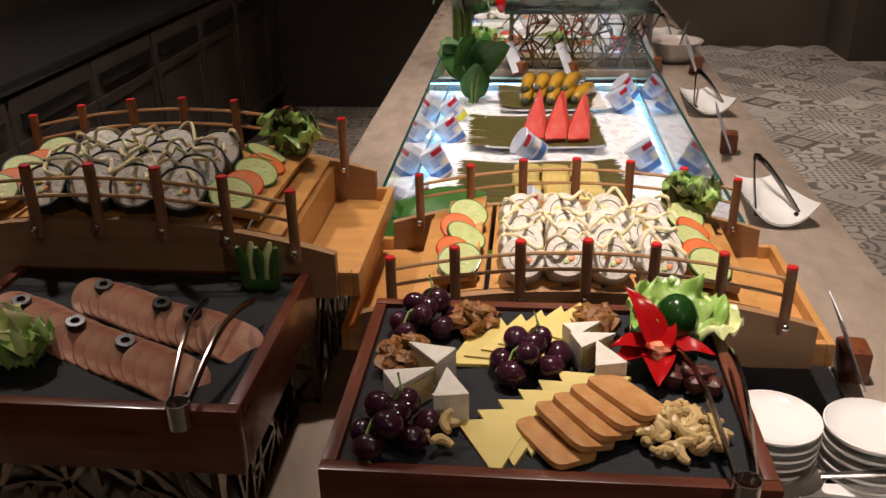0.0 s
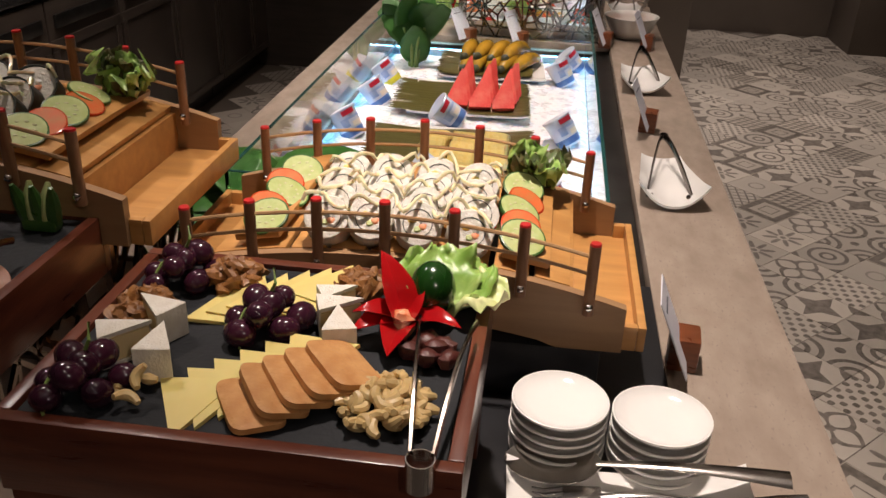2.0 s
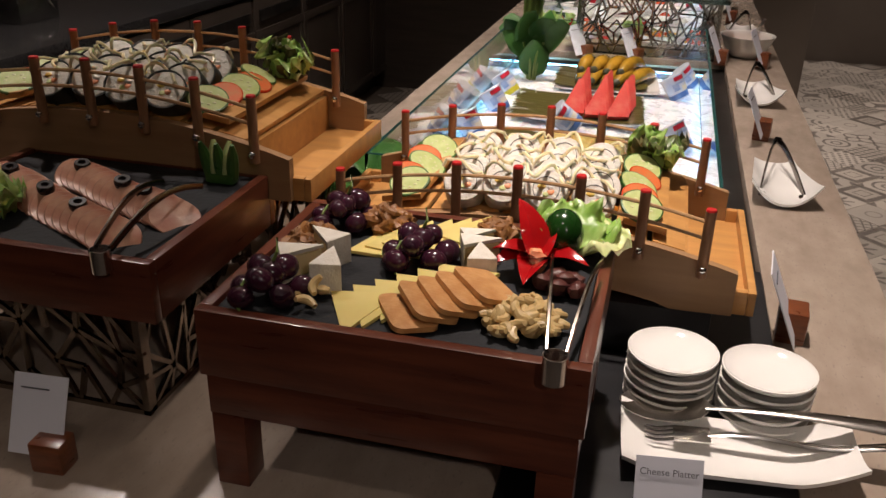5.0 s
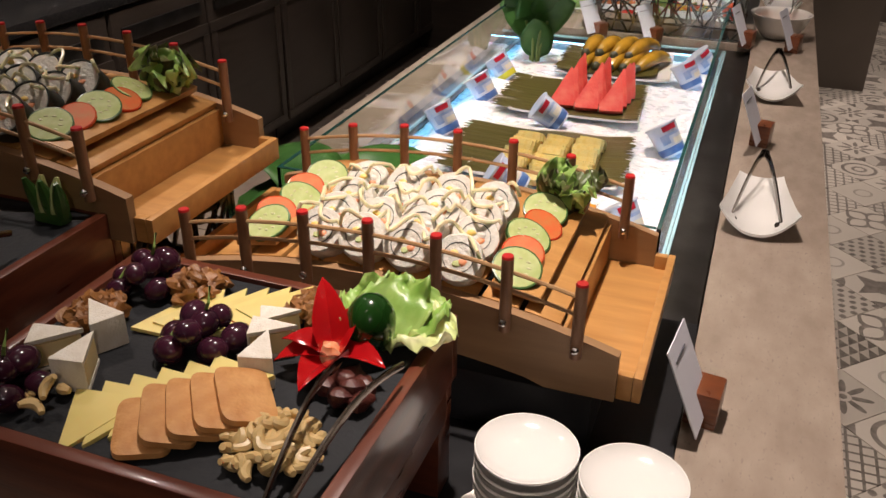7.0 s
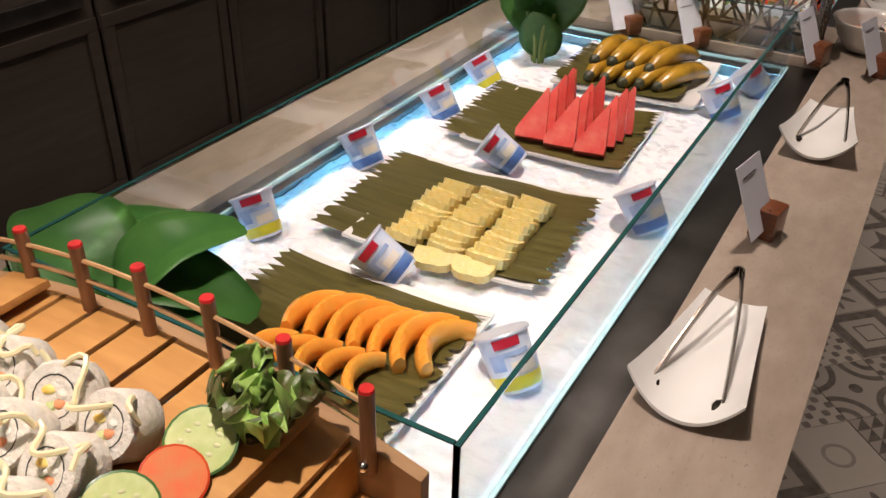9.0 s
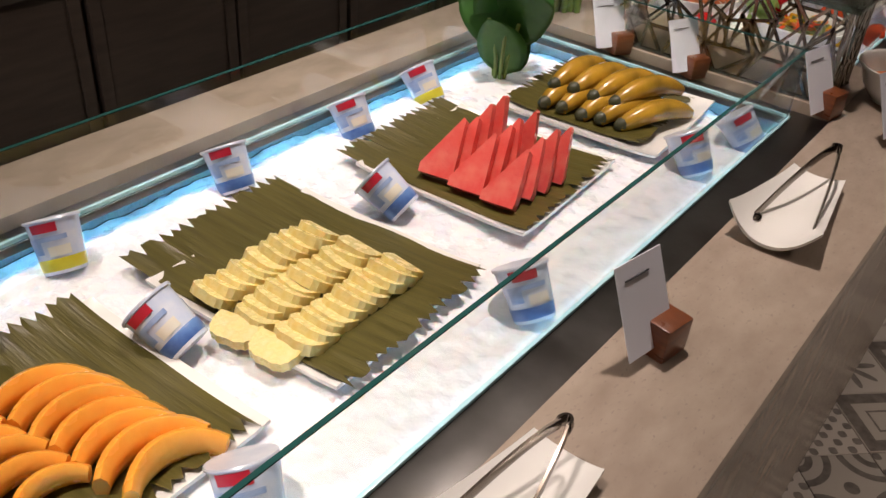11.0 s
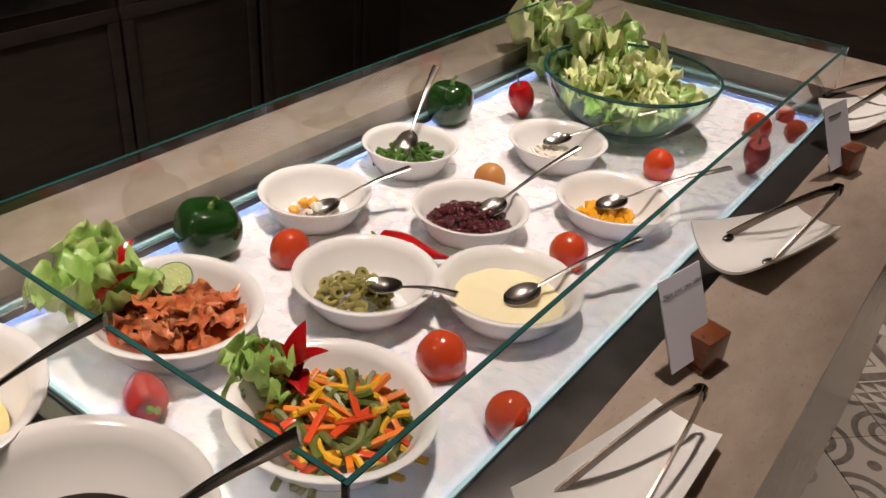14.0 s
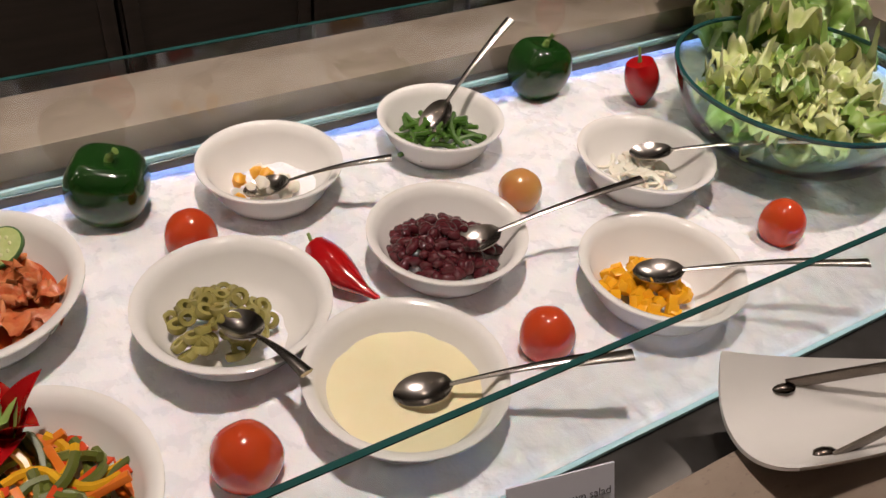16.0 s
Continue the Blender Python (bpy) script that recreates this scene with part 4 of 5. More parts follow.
def sushi_roll(m, dark, label):
    t = thing("sushi_roll", m, label, "sushi", "sushi rolls")
    R, H = 0.0262, 0.0165
    rice = lathe(B(), [(0, -H), (R * 0.93, -H), (R, -H * 0.8), (R, H * 0.8), (R * 0.93, H), (R * 0.62, H * 1.05), (0, H)], 20)
    for v in rice.verts:
        v.co *= 1 + 0.035 * noise.noise(v.co * 260)
    part("rice", rice, M_RICE, t)
    if dark:
        part("nori", lathe(B(), [(R * 1.0, -H), (R * 1.05, -H), (R * 1.05, H * 1.02), (R * 0.99, H * 1.02), (R * 1.0, -H)], 20), M_NORI, t, "dark seaweed wrap")
    else:
        part("nori", lathe(B(), [(R * 0.59, H * 0.95), (R * 0.628, H * 0.95), (R * 0.628, H * 1.06), (R * 0.59, H * 1.06), (R * 0.59, H * 0.95)], 16), M_NORI, t, "dark seaweed spiral")
    for k, (material, a) in enumerate(((M_RICE, 0.4), (M_EGGY, 2.5), (M_CUCF, 4.6), (M_CRAB, 5.6))):
        part("filling", ball(B(), (R * 0.26 * math.cos(a), R * 0.26 * math.sin(a), H * 1.02), 0.0040, (1.25, 0.9, 0.4), 0.5, seg=8), material, t)
    return t


def dress(m, dark):
    """Rolls in shingled columns, sauce trailed over them, cucumber and tomato slices at both ends."""
    first = None
    for c in range(4):
        x = -0.074 + 0.053 * c
        for r in range(4):
            y = 0.024 + 0.044 * r + rnd(-0.002, 0.002)
            mm = m @ pose(x + rnd(-0.003, 0.003), y, bridge_z(x) + 0.018 + (0.003 if r == 3 else 0), 46 + rnd(-7, 7), rnd(-6, 6), rnd(0, 20))
            if first is None:
                first = sushi_roll(mm, dark, "sushi roll wrapped in dark seaweed with rice centre" if dark else "inside-out sushi roll with rice outside and sauce")
            else:
                copy_thing(first, mm)
    for r in range(4):
        bm = B()
        pts = []
        for i in range(61):
            u = i / 60
            x = -0.099 + 0.212 * u
            y = 0.020 + 0.044 * r + 0.011 * math.sin(u * 31 + r * 1.7) + 0.026 * noise.noise(Vector((u * 9, r * 3.7, 1.5)))
            z = bridge_z(x) + 0.0475 + 0.005 * math.sin(u * 25 + r) - 0.018 * (abs(math.sin(u * math.pi * 4)) < 0.12) * 0.4 + 0.010 * math.cos(u * 40 + r * 1.7) * 0.5
            pts.append((x, y, z))
        tube(bm, pts, 0.0023, 6)
        o = part("sauce_trail", bm, M_MAYO)
        o.matrix_basis = m
        tagged(o, "thin trail of cream mayonnaise over the sushi rolls", "sauce", "sauce trails")
    for sx in (-1, 1):
        x = 0.142 if sx > 0 else -0.148
        for k in range(5):
            y = 0.035 + 0.036 * k
            mm = m @ pose(x + rnd(-0.006, 0.006), y, bridge_z(x) + 0.019 + 0.003, 26, 8 * sx, rnd(0, 90))
            if k % 2 == 0:
                slice_disc("cucumber_slice", mm, 0.0265, M_CUCS, M_CUCF, "thin cucumber slice beside the sushi rolls", "cucumber slice", "cucumber slices")
            else:
                slice_disc("tomato_slice", mm @ pose(0.004 * sx, 0, -0.003), 0.0235, M_TOM, M_TOMF, "thin tomato slice between cucumber slices", "tomato slice", "tomato slices")
    t = thing("lettuce_garnish", m @ pose(0.150, 0.226, bridge_z(0.15) + 0.011), "curly dark lettuce garnish at the end of the sushi", "lettuce", "garnishes")
    for k in range(6):
        o = part("lettuce_leaf", crumple(0.05, 0.055, 0.5, k), M_LETTD if k % 2 else M_LETT, t)
        o.matrix_basis = pose(rnd(-0.02, 0.02), rnd(-0.012, 0.008), 0.0, 55 + rnd(-15, 25), 0, k * 60)


dress(pose(0.0775, 0.912, 0.971), False)
dress(pose(-0.464, 0.885, 1.060), True)
tagged(slab("display_riser", -0.185, 0.318, 0.905, 1.185, TOP + 0.002, 0.9705, M_SLAB, bevel=0.002), "low black riser block under the sushi bridge", "riser")


def lattice_panel(x0, x1, z0, z1, seed, t=0.003, w=0.0055):
    """Flat bars crossing at odd angles inside a frame, in the x-z plane."""
    g = random.Random(seed)
    bm = B()
    for a in ((x0, x1, z0, z0 + 0.006), (x0, x1, z1 - 0.006, z1), (x0, x0 + 0.008, z0, z1), (x1 - 0.008, x1, z0, z1)):
        box(bm, a[0], a[1], -t, t, a[2], a[3])
    n = max(5, int((x1 - x0) / 0.036))
    pts = [[(x0 + (x1 - x0) * (i + (g.uniform(-0.35, 0.35) if 0 < i < n else 0)) / n, z0 + (z1 - z0) * (j + (g.uniform(-0.3, 0.3) if 0 < j < 3 else 0)) / 3) for i in range(n + 1)] for j in range(4)]

    def bar(p, q):
        d = Vector((q[0] - p[0], 0, q[1] - p[1]))
        L = d.length
        mm = Matrix.Translation((p[0], 0, p[1])) @ Matrix.Rotation(-math.atan2(d.z, d.x), 4, "Y")
        box(bm, 0, L, -t * 0.8, t * 0.8, -w / 2, w / 2, 0, mm)
    for j in range(3):
        for i in range(n):
            bar(pts[j][i], pts[j + 1][i + 1]) if g.random() < 0.5 else bar(pts[j][i + 1], pts[j + 1][i])
            if g.random() < 0.6:
                bar(pts[j][i], pts[j + 1][i])
            if j and g.random() < 0.5:
                bar(pts[j][i], pts[j][i + 1])
    return bm


def lattice_stand(x0, x1, y0, y1, z0, z1, label, seed):
    t = thing("lattice_stand", pose(0, 0, 0), label, "stand", "metal lattice stands")
    for k, (y, rz) in enumerate(((y0 + 0.004, 0), (y1 - 0.004, 0))):
        o = part("lattice_panel", lattice_panel(x0, x1, z0, z1, seed + k), M_LATT, t)
        o.matrix_basis = pose(0, y, 0)
    for k, x in enumerate((x0 + 0.004, x1 - 0.004)):
        o = part("lattice_panel", lattice_panel(y0 + 0.008, y1 - 0.008, z0, z1, seed + 5 + k), M_LATT, t)
        o.matrix_basis = pose(x, 0, 0, 0, 0, 90)
    return t


lattice_stand(-0.564, -0.262, 0.624, 0.880, TOP, 1.0245, "silver metal lattice stand under the cold-cut board", 3)
lattice_stand(-0.68, -0.24, 0.90, 1.135, TOP, 1.0595, "silver metal lattice stand under the raised sushi bridge", 13)

# ---- the cheese board ----
ZB = TOP + 0.188


def grapes(cx, cy, n, label, seed, spread=0.028):
    g = random.Random(seed)
    t = thing("grape_bunch", pose(cx, cy, ZB), label, "grapes", "grape bunches")
    g0 = None
    for k in range(n):
        a, q = k * 2.4, math.sqrt((k + 0.3) / n)
        lay = 1 if k < n * 0.35 else 0
        mm = pose(spread * q * math.cos(a), spread * q * math.sin(a), 0.0115 + 0.015 * lay, g.uniform(-40, 40), g.uniform(-40, 40), g.uniform(0, 360)) @ Matrix.Scale(g.uniform(0.88, 1.12), 4)
        if g0 is None:
            g0 = part("grape", ball(B(), (0, 0, 0), 0.0115, (1, 1.22, 1), seg=14), M_GRAPE, t)
            g0.matrix_basis = mm
        else:
            twin(g0, t, mm)
    part("stalk", tube(B(), [(0, 0, 0.02), (0.004, 0.006, 0.034), (0.010, 0.004, 0.046), (0.006, 0.014, 0.055)], [0.002, 0.0018, 0.0015, 0.0012], 6), M_STEMG, t)
    part("stalk", tube(B(), [(0.0, 0.0, 0.03), (-0.012, -0.012, 0.027), (-0.02, -0.026, 0.010), (-0.010, -0.036, 0.004)], 0.0013, 6), M_STEMG, t)


grapes(-0.096, 0.590, 9, "bunch of glossy black grapes on the slate", 1, 0.032)
grapes(-0.090, 0.765, 9, "bunch of glossy black grapes on the slate", 2, 0.032)
grapes(0.012, 0.700, 9, "bunch of glossy black grapes on the slate", 3, 0.032)


def nut_pile(x, y, n, label, kind, seed, r=0.026):
    if kind == "walnut":
        protos = [(blob(0.0085, (1.2, 1, 0.7), 0.9, 10), M_WALN), (blob(0.0075, (1, 1.3, 0.8), 0.9, 10), M_WALN)]
    else:
        protos = [(stick(0.018, 0.0044, 0.006, 6, 0.45, 8), M_CASH), (stick(0.014, 0.0048, 0.004, 5, 0.45, 8), M_CASH)]
    pile(kind + "_pile", label, pose(x, y, ZB + 0.006), r, 0.016, protos, n, kind, 1.0, 1.0, 0.3, seed)


nut_pile(-0.042, 0.772, 18, "small heap of broken walnuts", "walnut", 1, 0.026)
nut_pile(-0.099, 0.704, 16, "small heap of broken walnuts", "walnut", 2, 0.026)
nut_pile(0.077, 0.778, 16, "small heap of broken walnuts", "walnut", 3, 0.022)
nut_pile(0.136, 0.608, 64, "heap of pale cashew nuts on the slate", "cashew", 4, 0.034)
nut_pile(-0.058, 0.592, 5, "few pale cashew nuts on the slate", "cashew", 5, 0.018)


def brie(x, y, rz, s, label, tilt=0):
    t = thing("brie_wedge", pose(x, y, ZB, tilt, 0, rz) @ Matrix.Diagonal((s * 0.84, s * 0.84, s * 1.2, 1)), label, "cheese", "brie wedges")
    tri = [(-0.020, -0.026), (0.020, -0.026), (0.0, 0.030)]
    bm = B()
    a = [bm.verts.new((x_, y_, 0.003)) for x_, y_ in tri]
    b = [bm.verts.new((x_ * 0.98, y_ * 0.98, 0.027)) for x_, y_ in tri]
    bm.faces.new(a), bm.faces.new(b)
    for i in range(3):
        bm.faces.new((a[i], a[(i + 1) % 3], b[(i + 1) % 3], b[i]))
    bmesh.ops.bevel(bm, geom=bm.edges[:], offset=0.0025, segments=2, affect="EDGES")
    part("paste", bm, M_BRIE, t)
    for z0, z1 in ((0.0, 0.0035), (0.0265, 0.030)):
        bm = B()
        prism(bm, [(p * 1.03, q * 1.03) for p, q in tri], z0, z1)
        bmesh.ops.transform(bm, matrix=Matrix(((1, 0, 0, 0), (0, 0, 1, 0), (0, 1, 0, 0), (0, 0, 0, 1))), verts=bm.verts[:])
        part("rind", bm, M_RIND, t, "powdery white rind")
    part("rind", box(B(), -0.0205, 0.0205, -0.0285, -0.0262, 0.0, 0.030, 0.001), M_RIND, t, "powdery white rind")


for a in ((-0.075, 0.682, 60, 0.85), (-0.085, 0.642, -60, 0.85), (-0.052, 0.632, 10, 0.85), (0.080, 0.688, 15, 0.82), (0.066, 0.742, -60, 0.7), (0.074, 0.716, -70, 0.8)):
    brie(*a, "white-rinded brie cheese wedge on the slate")


def triangle(m, label):
    bm = B()
    prism(bm, [(-0.030, -0.022), (0.034, -0.026), (0.006, 0.042)], -0.0018, 0.0018)
    bmesh.ops.transform(bm, matrix=Matrix(((1, 0, 0, 0), (0, 0, 1, 0), (0, 1, 0, 0), (0, 0, 0, 1))), verts=bm.verts[:])
    o = part("cheese_slice", bm, M_CHED)
    o.matrix_basis = m
    return tagged(o, label, "cheese", "cheese triangles")


tri = triangle(pose(-0.034, 0.726, ZB + 0.003, 4, 4, 10), "pale yellow cheese triangle in an overlapping row")
for k in range(1, 6):
    copy_thing(tri, pose(-0.034 + 0.017 * k, 0.728 + 0.007 * k, ZB + 0.0035 + 0.0016 * k, 6, 5, 8 - 4 * k))
for k in range(6):
    copy_thing(tri, pose(-0.008 + 0.0155 * k, 0.592 + 0.012 * k, ZB + 0.003 + 0.0016 * k, -5, 5, 186 - 3 * k))


def cracker(m, label):
    t = thing("cracker", m, label, "cracker", "crackers")
    bm = B()
    sheet(bm, 12, 16, lambda u, v: Vector(((u - 0.5) * 0.042 * (1 - 0.12 * abs(2 * v - 1) ** 8), (v - 0.5) * 0.066 * (1 - 0.10 * abs(2 * u - 1) ** 8),
          0.0042 - 0.002 * max(abs(2 * u - 1), abs(2 * v - 1)) ** 6 + 0.0005 * noise.noise(Vector((u * 12, v * 16, 1))))), 0.0048)
    part("biscuit", bm, M_CRACK, t)
    return t


cr = cracker(pose(0.036, 0.592, ZB + 0.006, 0, 5, 32), "golden baked rectangular cracker leaning in a row")
for k in range(1, 5):
    copy_thing(cr, pose(0.036 + 0.0150 * k, 0.592 + 0.0110 * k, ZB + 0.0105 + 0.0022 * k, 2, 17, 32 + 2 * k))
pile("dried_fruit", "few dark dried dates on the slate", pose(0.158, 0.682, ZB + 0.007), 0.020, 0.006, [(blob(0.0085, (1.5, 1, 0.9), 0.5, 8), M_DATE)], 7, "date", flat=0.7, seed=8)
fl = thing("chili_flower", pose(0.130, 0.715, ZB), "red chili cut into a flower with pointed petals", "garnish", "garnishes")
for k, (yaw, up, l) in enumerate(((70, 55, 0.050), (125, 60, 0.068), (-10, 22, 0.052), (-95, 14, 0.052), (-150, 16, 0.048), (190, 30, 0.045))):
    o = part("petal", leaf_mesh(l, 0.030, 0.25, 0.3), M_CHILI, fl)
    o.matrix_basis = pose(0, 0, 0.012, 0, 0, yaw - 90) @ pose(0, 0, 0, up, 0, 0)
part("core", ball(B(), (0, -0.004, 0.014), 0.011, (1, 1, 1.2), 0.6, 14, 10), M_CRAB, fl, "orange seeded core")
lg = thing("lettuce_garnish", pose(0.160, 0.768, ZB), "bright lettuce leaves cupping the garnish", "lettuce", "garnishes")
for k, (yaw, up) in enumerate(((-40, 28), (-90, 24), (20, 40), (70, 30), (120, 26))):
    o = part("lettuce_leaf", crumple(0.068, 0.060, 0.25, k + 20), M_ROMA if k == 1 else M_LETT, lg)
    o.matrix_basis = pose(0, 0, 0.002, 0, 0, yaw) @ pose(0, 0, 0, up, 0, 0)
part("lime", ball(B(), (-0.010, -0.022, 0.030), 0.0235, (0.9, 1.0, 1.15), 0.03, seg=18), M_GRPEP, lg, "dark green whole lime")


def board_tongs(hx, hy, yaw, label):
    """Slim tongs whose handle hooks over the board's front edge."""
    t = thing("board_tongs", pose(hx, hy, ZB + 0.005, 0, 0, yaw), label, "tongs", "slim tongs")
    for s in (-1, 1):
        pts = [(s * (0.008 + 0.016 * (i / 10)), 0.165 * i / 10, 0.010 + 0.022 * math.sin(math.pi * i / 10 * 0.9)) for i in range(11)]
        part("arm", tube(B(), pts, [0.0020] * 6 + [0.0017] * 5, 6, flat=2.2), M_TONG, t)
    part("sleeve", lathe(B(), [(0.0095, 0), (0.0105, 0), (0.0105, 0.024), (0.0095, 0.024), (0.0095, 0)], 18, pose(0, -0.006, -0.012)), M_CHROME, t, "polished steel end loop")


board_tongs(0.172, 0.546, 1, "slim steel tongs resting on the cheese board")
board_tongs(-0.279, 0.612, 3, "slim steel tongs resting on the cold-cut board")

# ---- the cold-cut board ----
ham0 = None
for (xa, ya, xb, yb) in ((-0.512, 0.762, -0.297, 0.654), (-0.440, 0.798, -0.266, 0.720)):
    t = thing("cold_cut_row", pose(xa, ya, ZB), "row of overlapping pink cold-cut slices on the slate", "cold cuts", "cold cut rows")
    for k in range(15):
        u = k / 14
        mm = pose((xb - xa) * u, (yb - ya) * u, 0.006 + 0.002 * math.sin(u * 9), 6, 36, -28 + rnd(-6, 6))
        if ham0 is None:
            bm = lathe(B(), [(0, 0.0012), (0.027, 0.0012), (0.028, 0), (0.027, -0.0012), (0, -0.0012)], 22)
            for v in bm.verts:
                v.co.z += 0.003 * math.sin(v.co.x * 120) * v.co.length * 30
            ham0 = part("slice", bm, M_HAM, t)
            ham0.matrix_basis = mm
        else:
            twin(ham0, t, mm)
    for u in (0.06, 0.42 if xa < -0.5 else 0.5, 0.72):
        o = part("black_olive", ring(0.010, 0.0045), M_OLIVEB)
        o.matrix_basis = pose(xa + (xb - xa) * u, ya + (yb - ya) * u, ZB + 0.0235, 10, 8, 0)
        tagged(o, "sliced black olive on the cold cuts", "olive", "black olives")
fan = thing("cucumber_fan", pose(-0.277, 0.848, ZB), "cucumber piece cut and fanned upright", "garnish", "garnishes")
for k in range(5):
    q = k - 2
    part("cucumber_strip", tube(B(), [(0.007 * q * (1 + 0.5 * v), -0.004 * v + 0.010 * v * v * (1 if k % 2 else -0.4), 0.008 + 0.044 * v) for v in (0, 0.25, 0.5, 0.75, 1.0)], [0.0075, 0.008, 0.0075, 0.006, 0.0025], 8), M_CUCF if k in (1, 3) else M_CUCS, fan)
part("base", box(B(), -0.019, 0.019, -0.009, 0.009, 0.0, 0.014, 0.005), M_CUCS, fan)
lg = thing("lettuce_garnish", pose(-0.468, 0.688, ZB), "frilly pale lettuce garnish on the cold-cut board", "lettuce", "garnishes")
for k in range(6):
    o = part("lettuce_leaf", crumple(0.05, 0.05, 0.5, k + 40), M_ROMA if k % 2 else M_LETT, lg)
    o.matrix_basis = pose(rnd(-0.015, 0.015), rnd(-0.015, 0.015), 0.001, 0, 0, k * 60) @ pose(0, 0, 0, rnd(30, 70), 0, 0)

# ---- plates and servers on the black slab ----
def small_plate_stack(x, y, n, label):
    t = thing("plate_stack", pose(x, y, TOP + 0.0015) @ Matrix.Diagonal((1, 1, 0.96 if n == 6 else 1.03, 1)), label, "plates", "stacked side plates")
    r = 0.0495
    p0 = None
    for k in range(n):
        mm = pose(rnd(-0.0008, 0.0008), rnd(-0.0008, 0.0008), (0.0112 if n > 5 else 0.0122) * k, 0, 0, rnd(0, 90))
        if p0 is None:
            pr = [(0, 0.0), (r * 0.55, 0.0), (r * 0.60, 0.002), (r * 0.93, 0.0085), (r, 0.0125), (r, 0.0148), (r * 0.97, 0.0150), (r * 0.90, 0.0115), (r * 0.6, 0.0065), (0, 0.0055)]
            p0 = part("plate", lathe(B(), pr, 36), M_PORC, t)
            p0.matrix_basis = mm
        else:
            twin(p0, t, mm)


small_plate_stack(0.275, 0.812, 6, "stack of six small round white plates on the black slab")
small_plate_stack(0.376, 0.808, 5, "stack of five small round white plates on the black slab")
t = thing("server_dish", pose(0.345, 0.725, TOP + 0.0015, 0, 0, 4), "long white porcelain dish curling up at one end", "dish")
part("dish_body", sheet(B(), 20, 12, lambda u, v: Vector(((u - 0.5) * 0.23, (v - 0.5) * 0.105 * (1 - 0.15 * u), 0.006 + 0.030 * max(0, u - 0.72) ** 1.5 * 6 + 0.008 * abs(2 * v - 1) ** 3 + 0.022 * max(0, 0.14 - u) * 4)), 0.0045), M_PORC, t, smooth=60)
spoon_at((0.272, 0.765, TOP + 0.030), (0.49, 0.748, TOP + 0.052), "large flat steel serving spoon on a white dish", 0.034, wide=1.8)
t = thing("serving_fork", pose(0.288, 0.728, TOP + 0.020, 0, -4, 3), "steel serving fork lying on a white dish", "fork")
part("handle", tube(B(), [(0.03 + 0.19 * i / 8, 0, 0.004 * math.sin(i)) for i in range(9)], [0.004 + 0.003 * i / 8 for i in range(9)], 8, flat=0.35), M_CHROME, t)
part("fork_head", box(B(), -0.005, 0.032, -0.013, 0.013, -0.001, 0.001, 0.0006), M_CHROME, t)
for k in range(4):
    part("tine", tube(B(), [(-0.004, -0.0105 + 0.007 * k, 0), (-0.022, -0.0105 + 0.007 * k, -0.003), (-0.034, -0.0105 + 0.007 * k, 0.0)], [0.0018, 0.0016, 0.0008], 6), M_CHROME, t)
t = card_holder(pose(0.278, 0.566, TOP + 0.0015, 0, 0, 8), "small wooden block holding a white card lettered for cheese", 1, "Cheese Platter")
card_holder(pose(-0.325, 0.525, TOP, 0, 0, 4), "small wooden block holding a white menu card", 1)

# ---- between the cases: shelf on a lattice stand ----
lattice_stand(-0.050, 0.378, 2.706, 2.849, TOP, 1.0725, "silver metal lattice stand carrying a glass shelf", 31)
t = thing("glass_shelf", pose(0, 0, 0), "dark tinted glass shelf wet with drops on a lattice stand", "shelf")
part("shelf_pane", box(B(), -0.068, 0.394, 2.672, 2.862, 1.073, 1.085, 0.002), M_SHELF, t)
g = random.Random(9)
drops = B()
for k in range(200):
    r = g.uniform(0.0012, 0.0042)
    ball(drops, (g.uniform(-0.06, 0.386), g.uniform(2.678, 2.856), 1.0851), r, (1, 1, 0.5), seg=6)
tagged(part("water_drops", drops, M_GLASS, t, "scattered water drops"), kind="stuff")
for i, (x, y, sauce, lab) in enumerate(((0.032, 2.772, M_SOY, "dark dressing"), (0.181, 2.773, M_CREAM, "pale yellow dressing"), (0.328, 2.778, M_SOY, "black soy dressing"))):
    b = bowl(pose(x, y, 1.0855), "white porcelain bowl of %s on the glass shelf" % lab, 0.080, 0.058, name="dressing_bowl", base=0.42)
    fill(pose(x, y, 1.0855 + 0.025), "pool of %s in a white bowl" % lab, 0.052, sauce)
    spoon_at((x + 0.012, y - 0.004, 1.0855 + 0.031), (x + 0.085, y + 0.085, 1.0855 + 0.110), "steel ladle spoon standing in the dressing", 0.016)
bowl(pose(0.470, 2.824, TOP), "white porcelain bowl of pink dressing on the stone border", 0.084, 0.068, name="dressing_bowl", base=0.42)
fill(pose(0.470, 2.824, TOP + 0.036), "pool of pink dressing in a white bowl", 0.061, M_PINK)
spoon_at((0.480, 2.822, TOP + 0.042), (0.522, 2.936, TOP + 0.100), "steel ladle spoon standing in the dressing", 0.014)

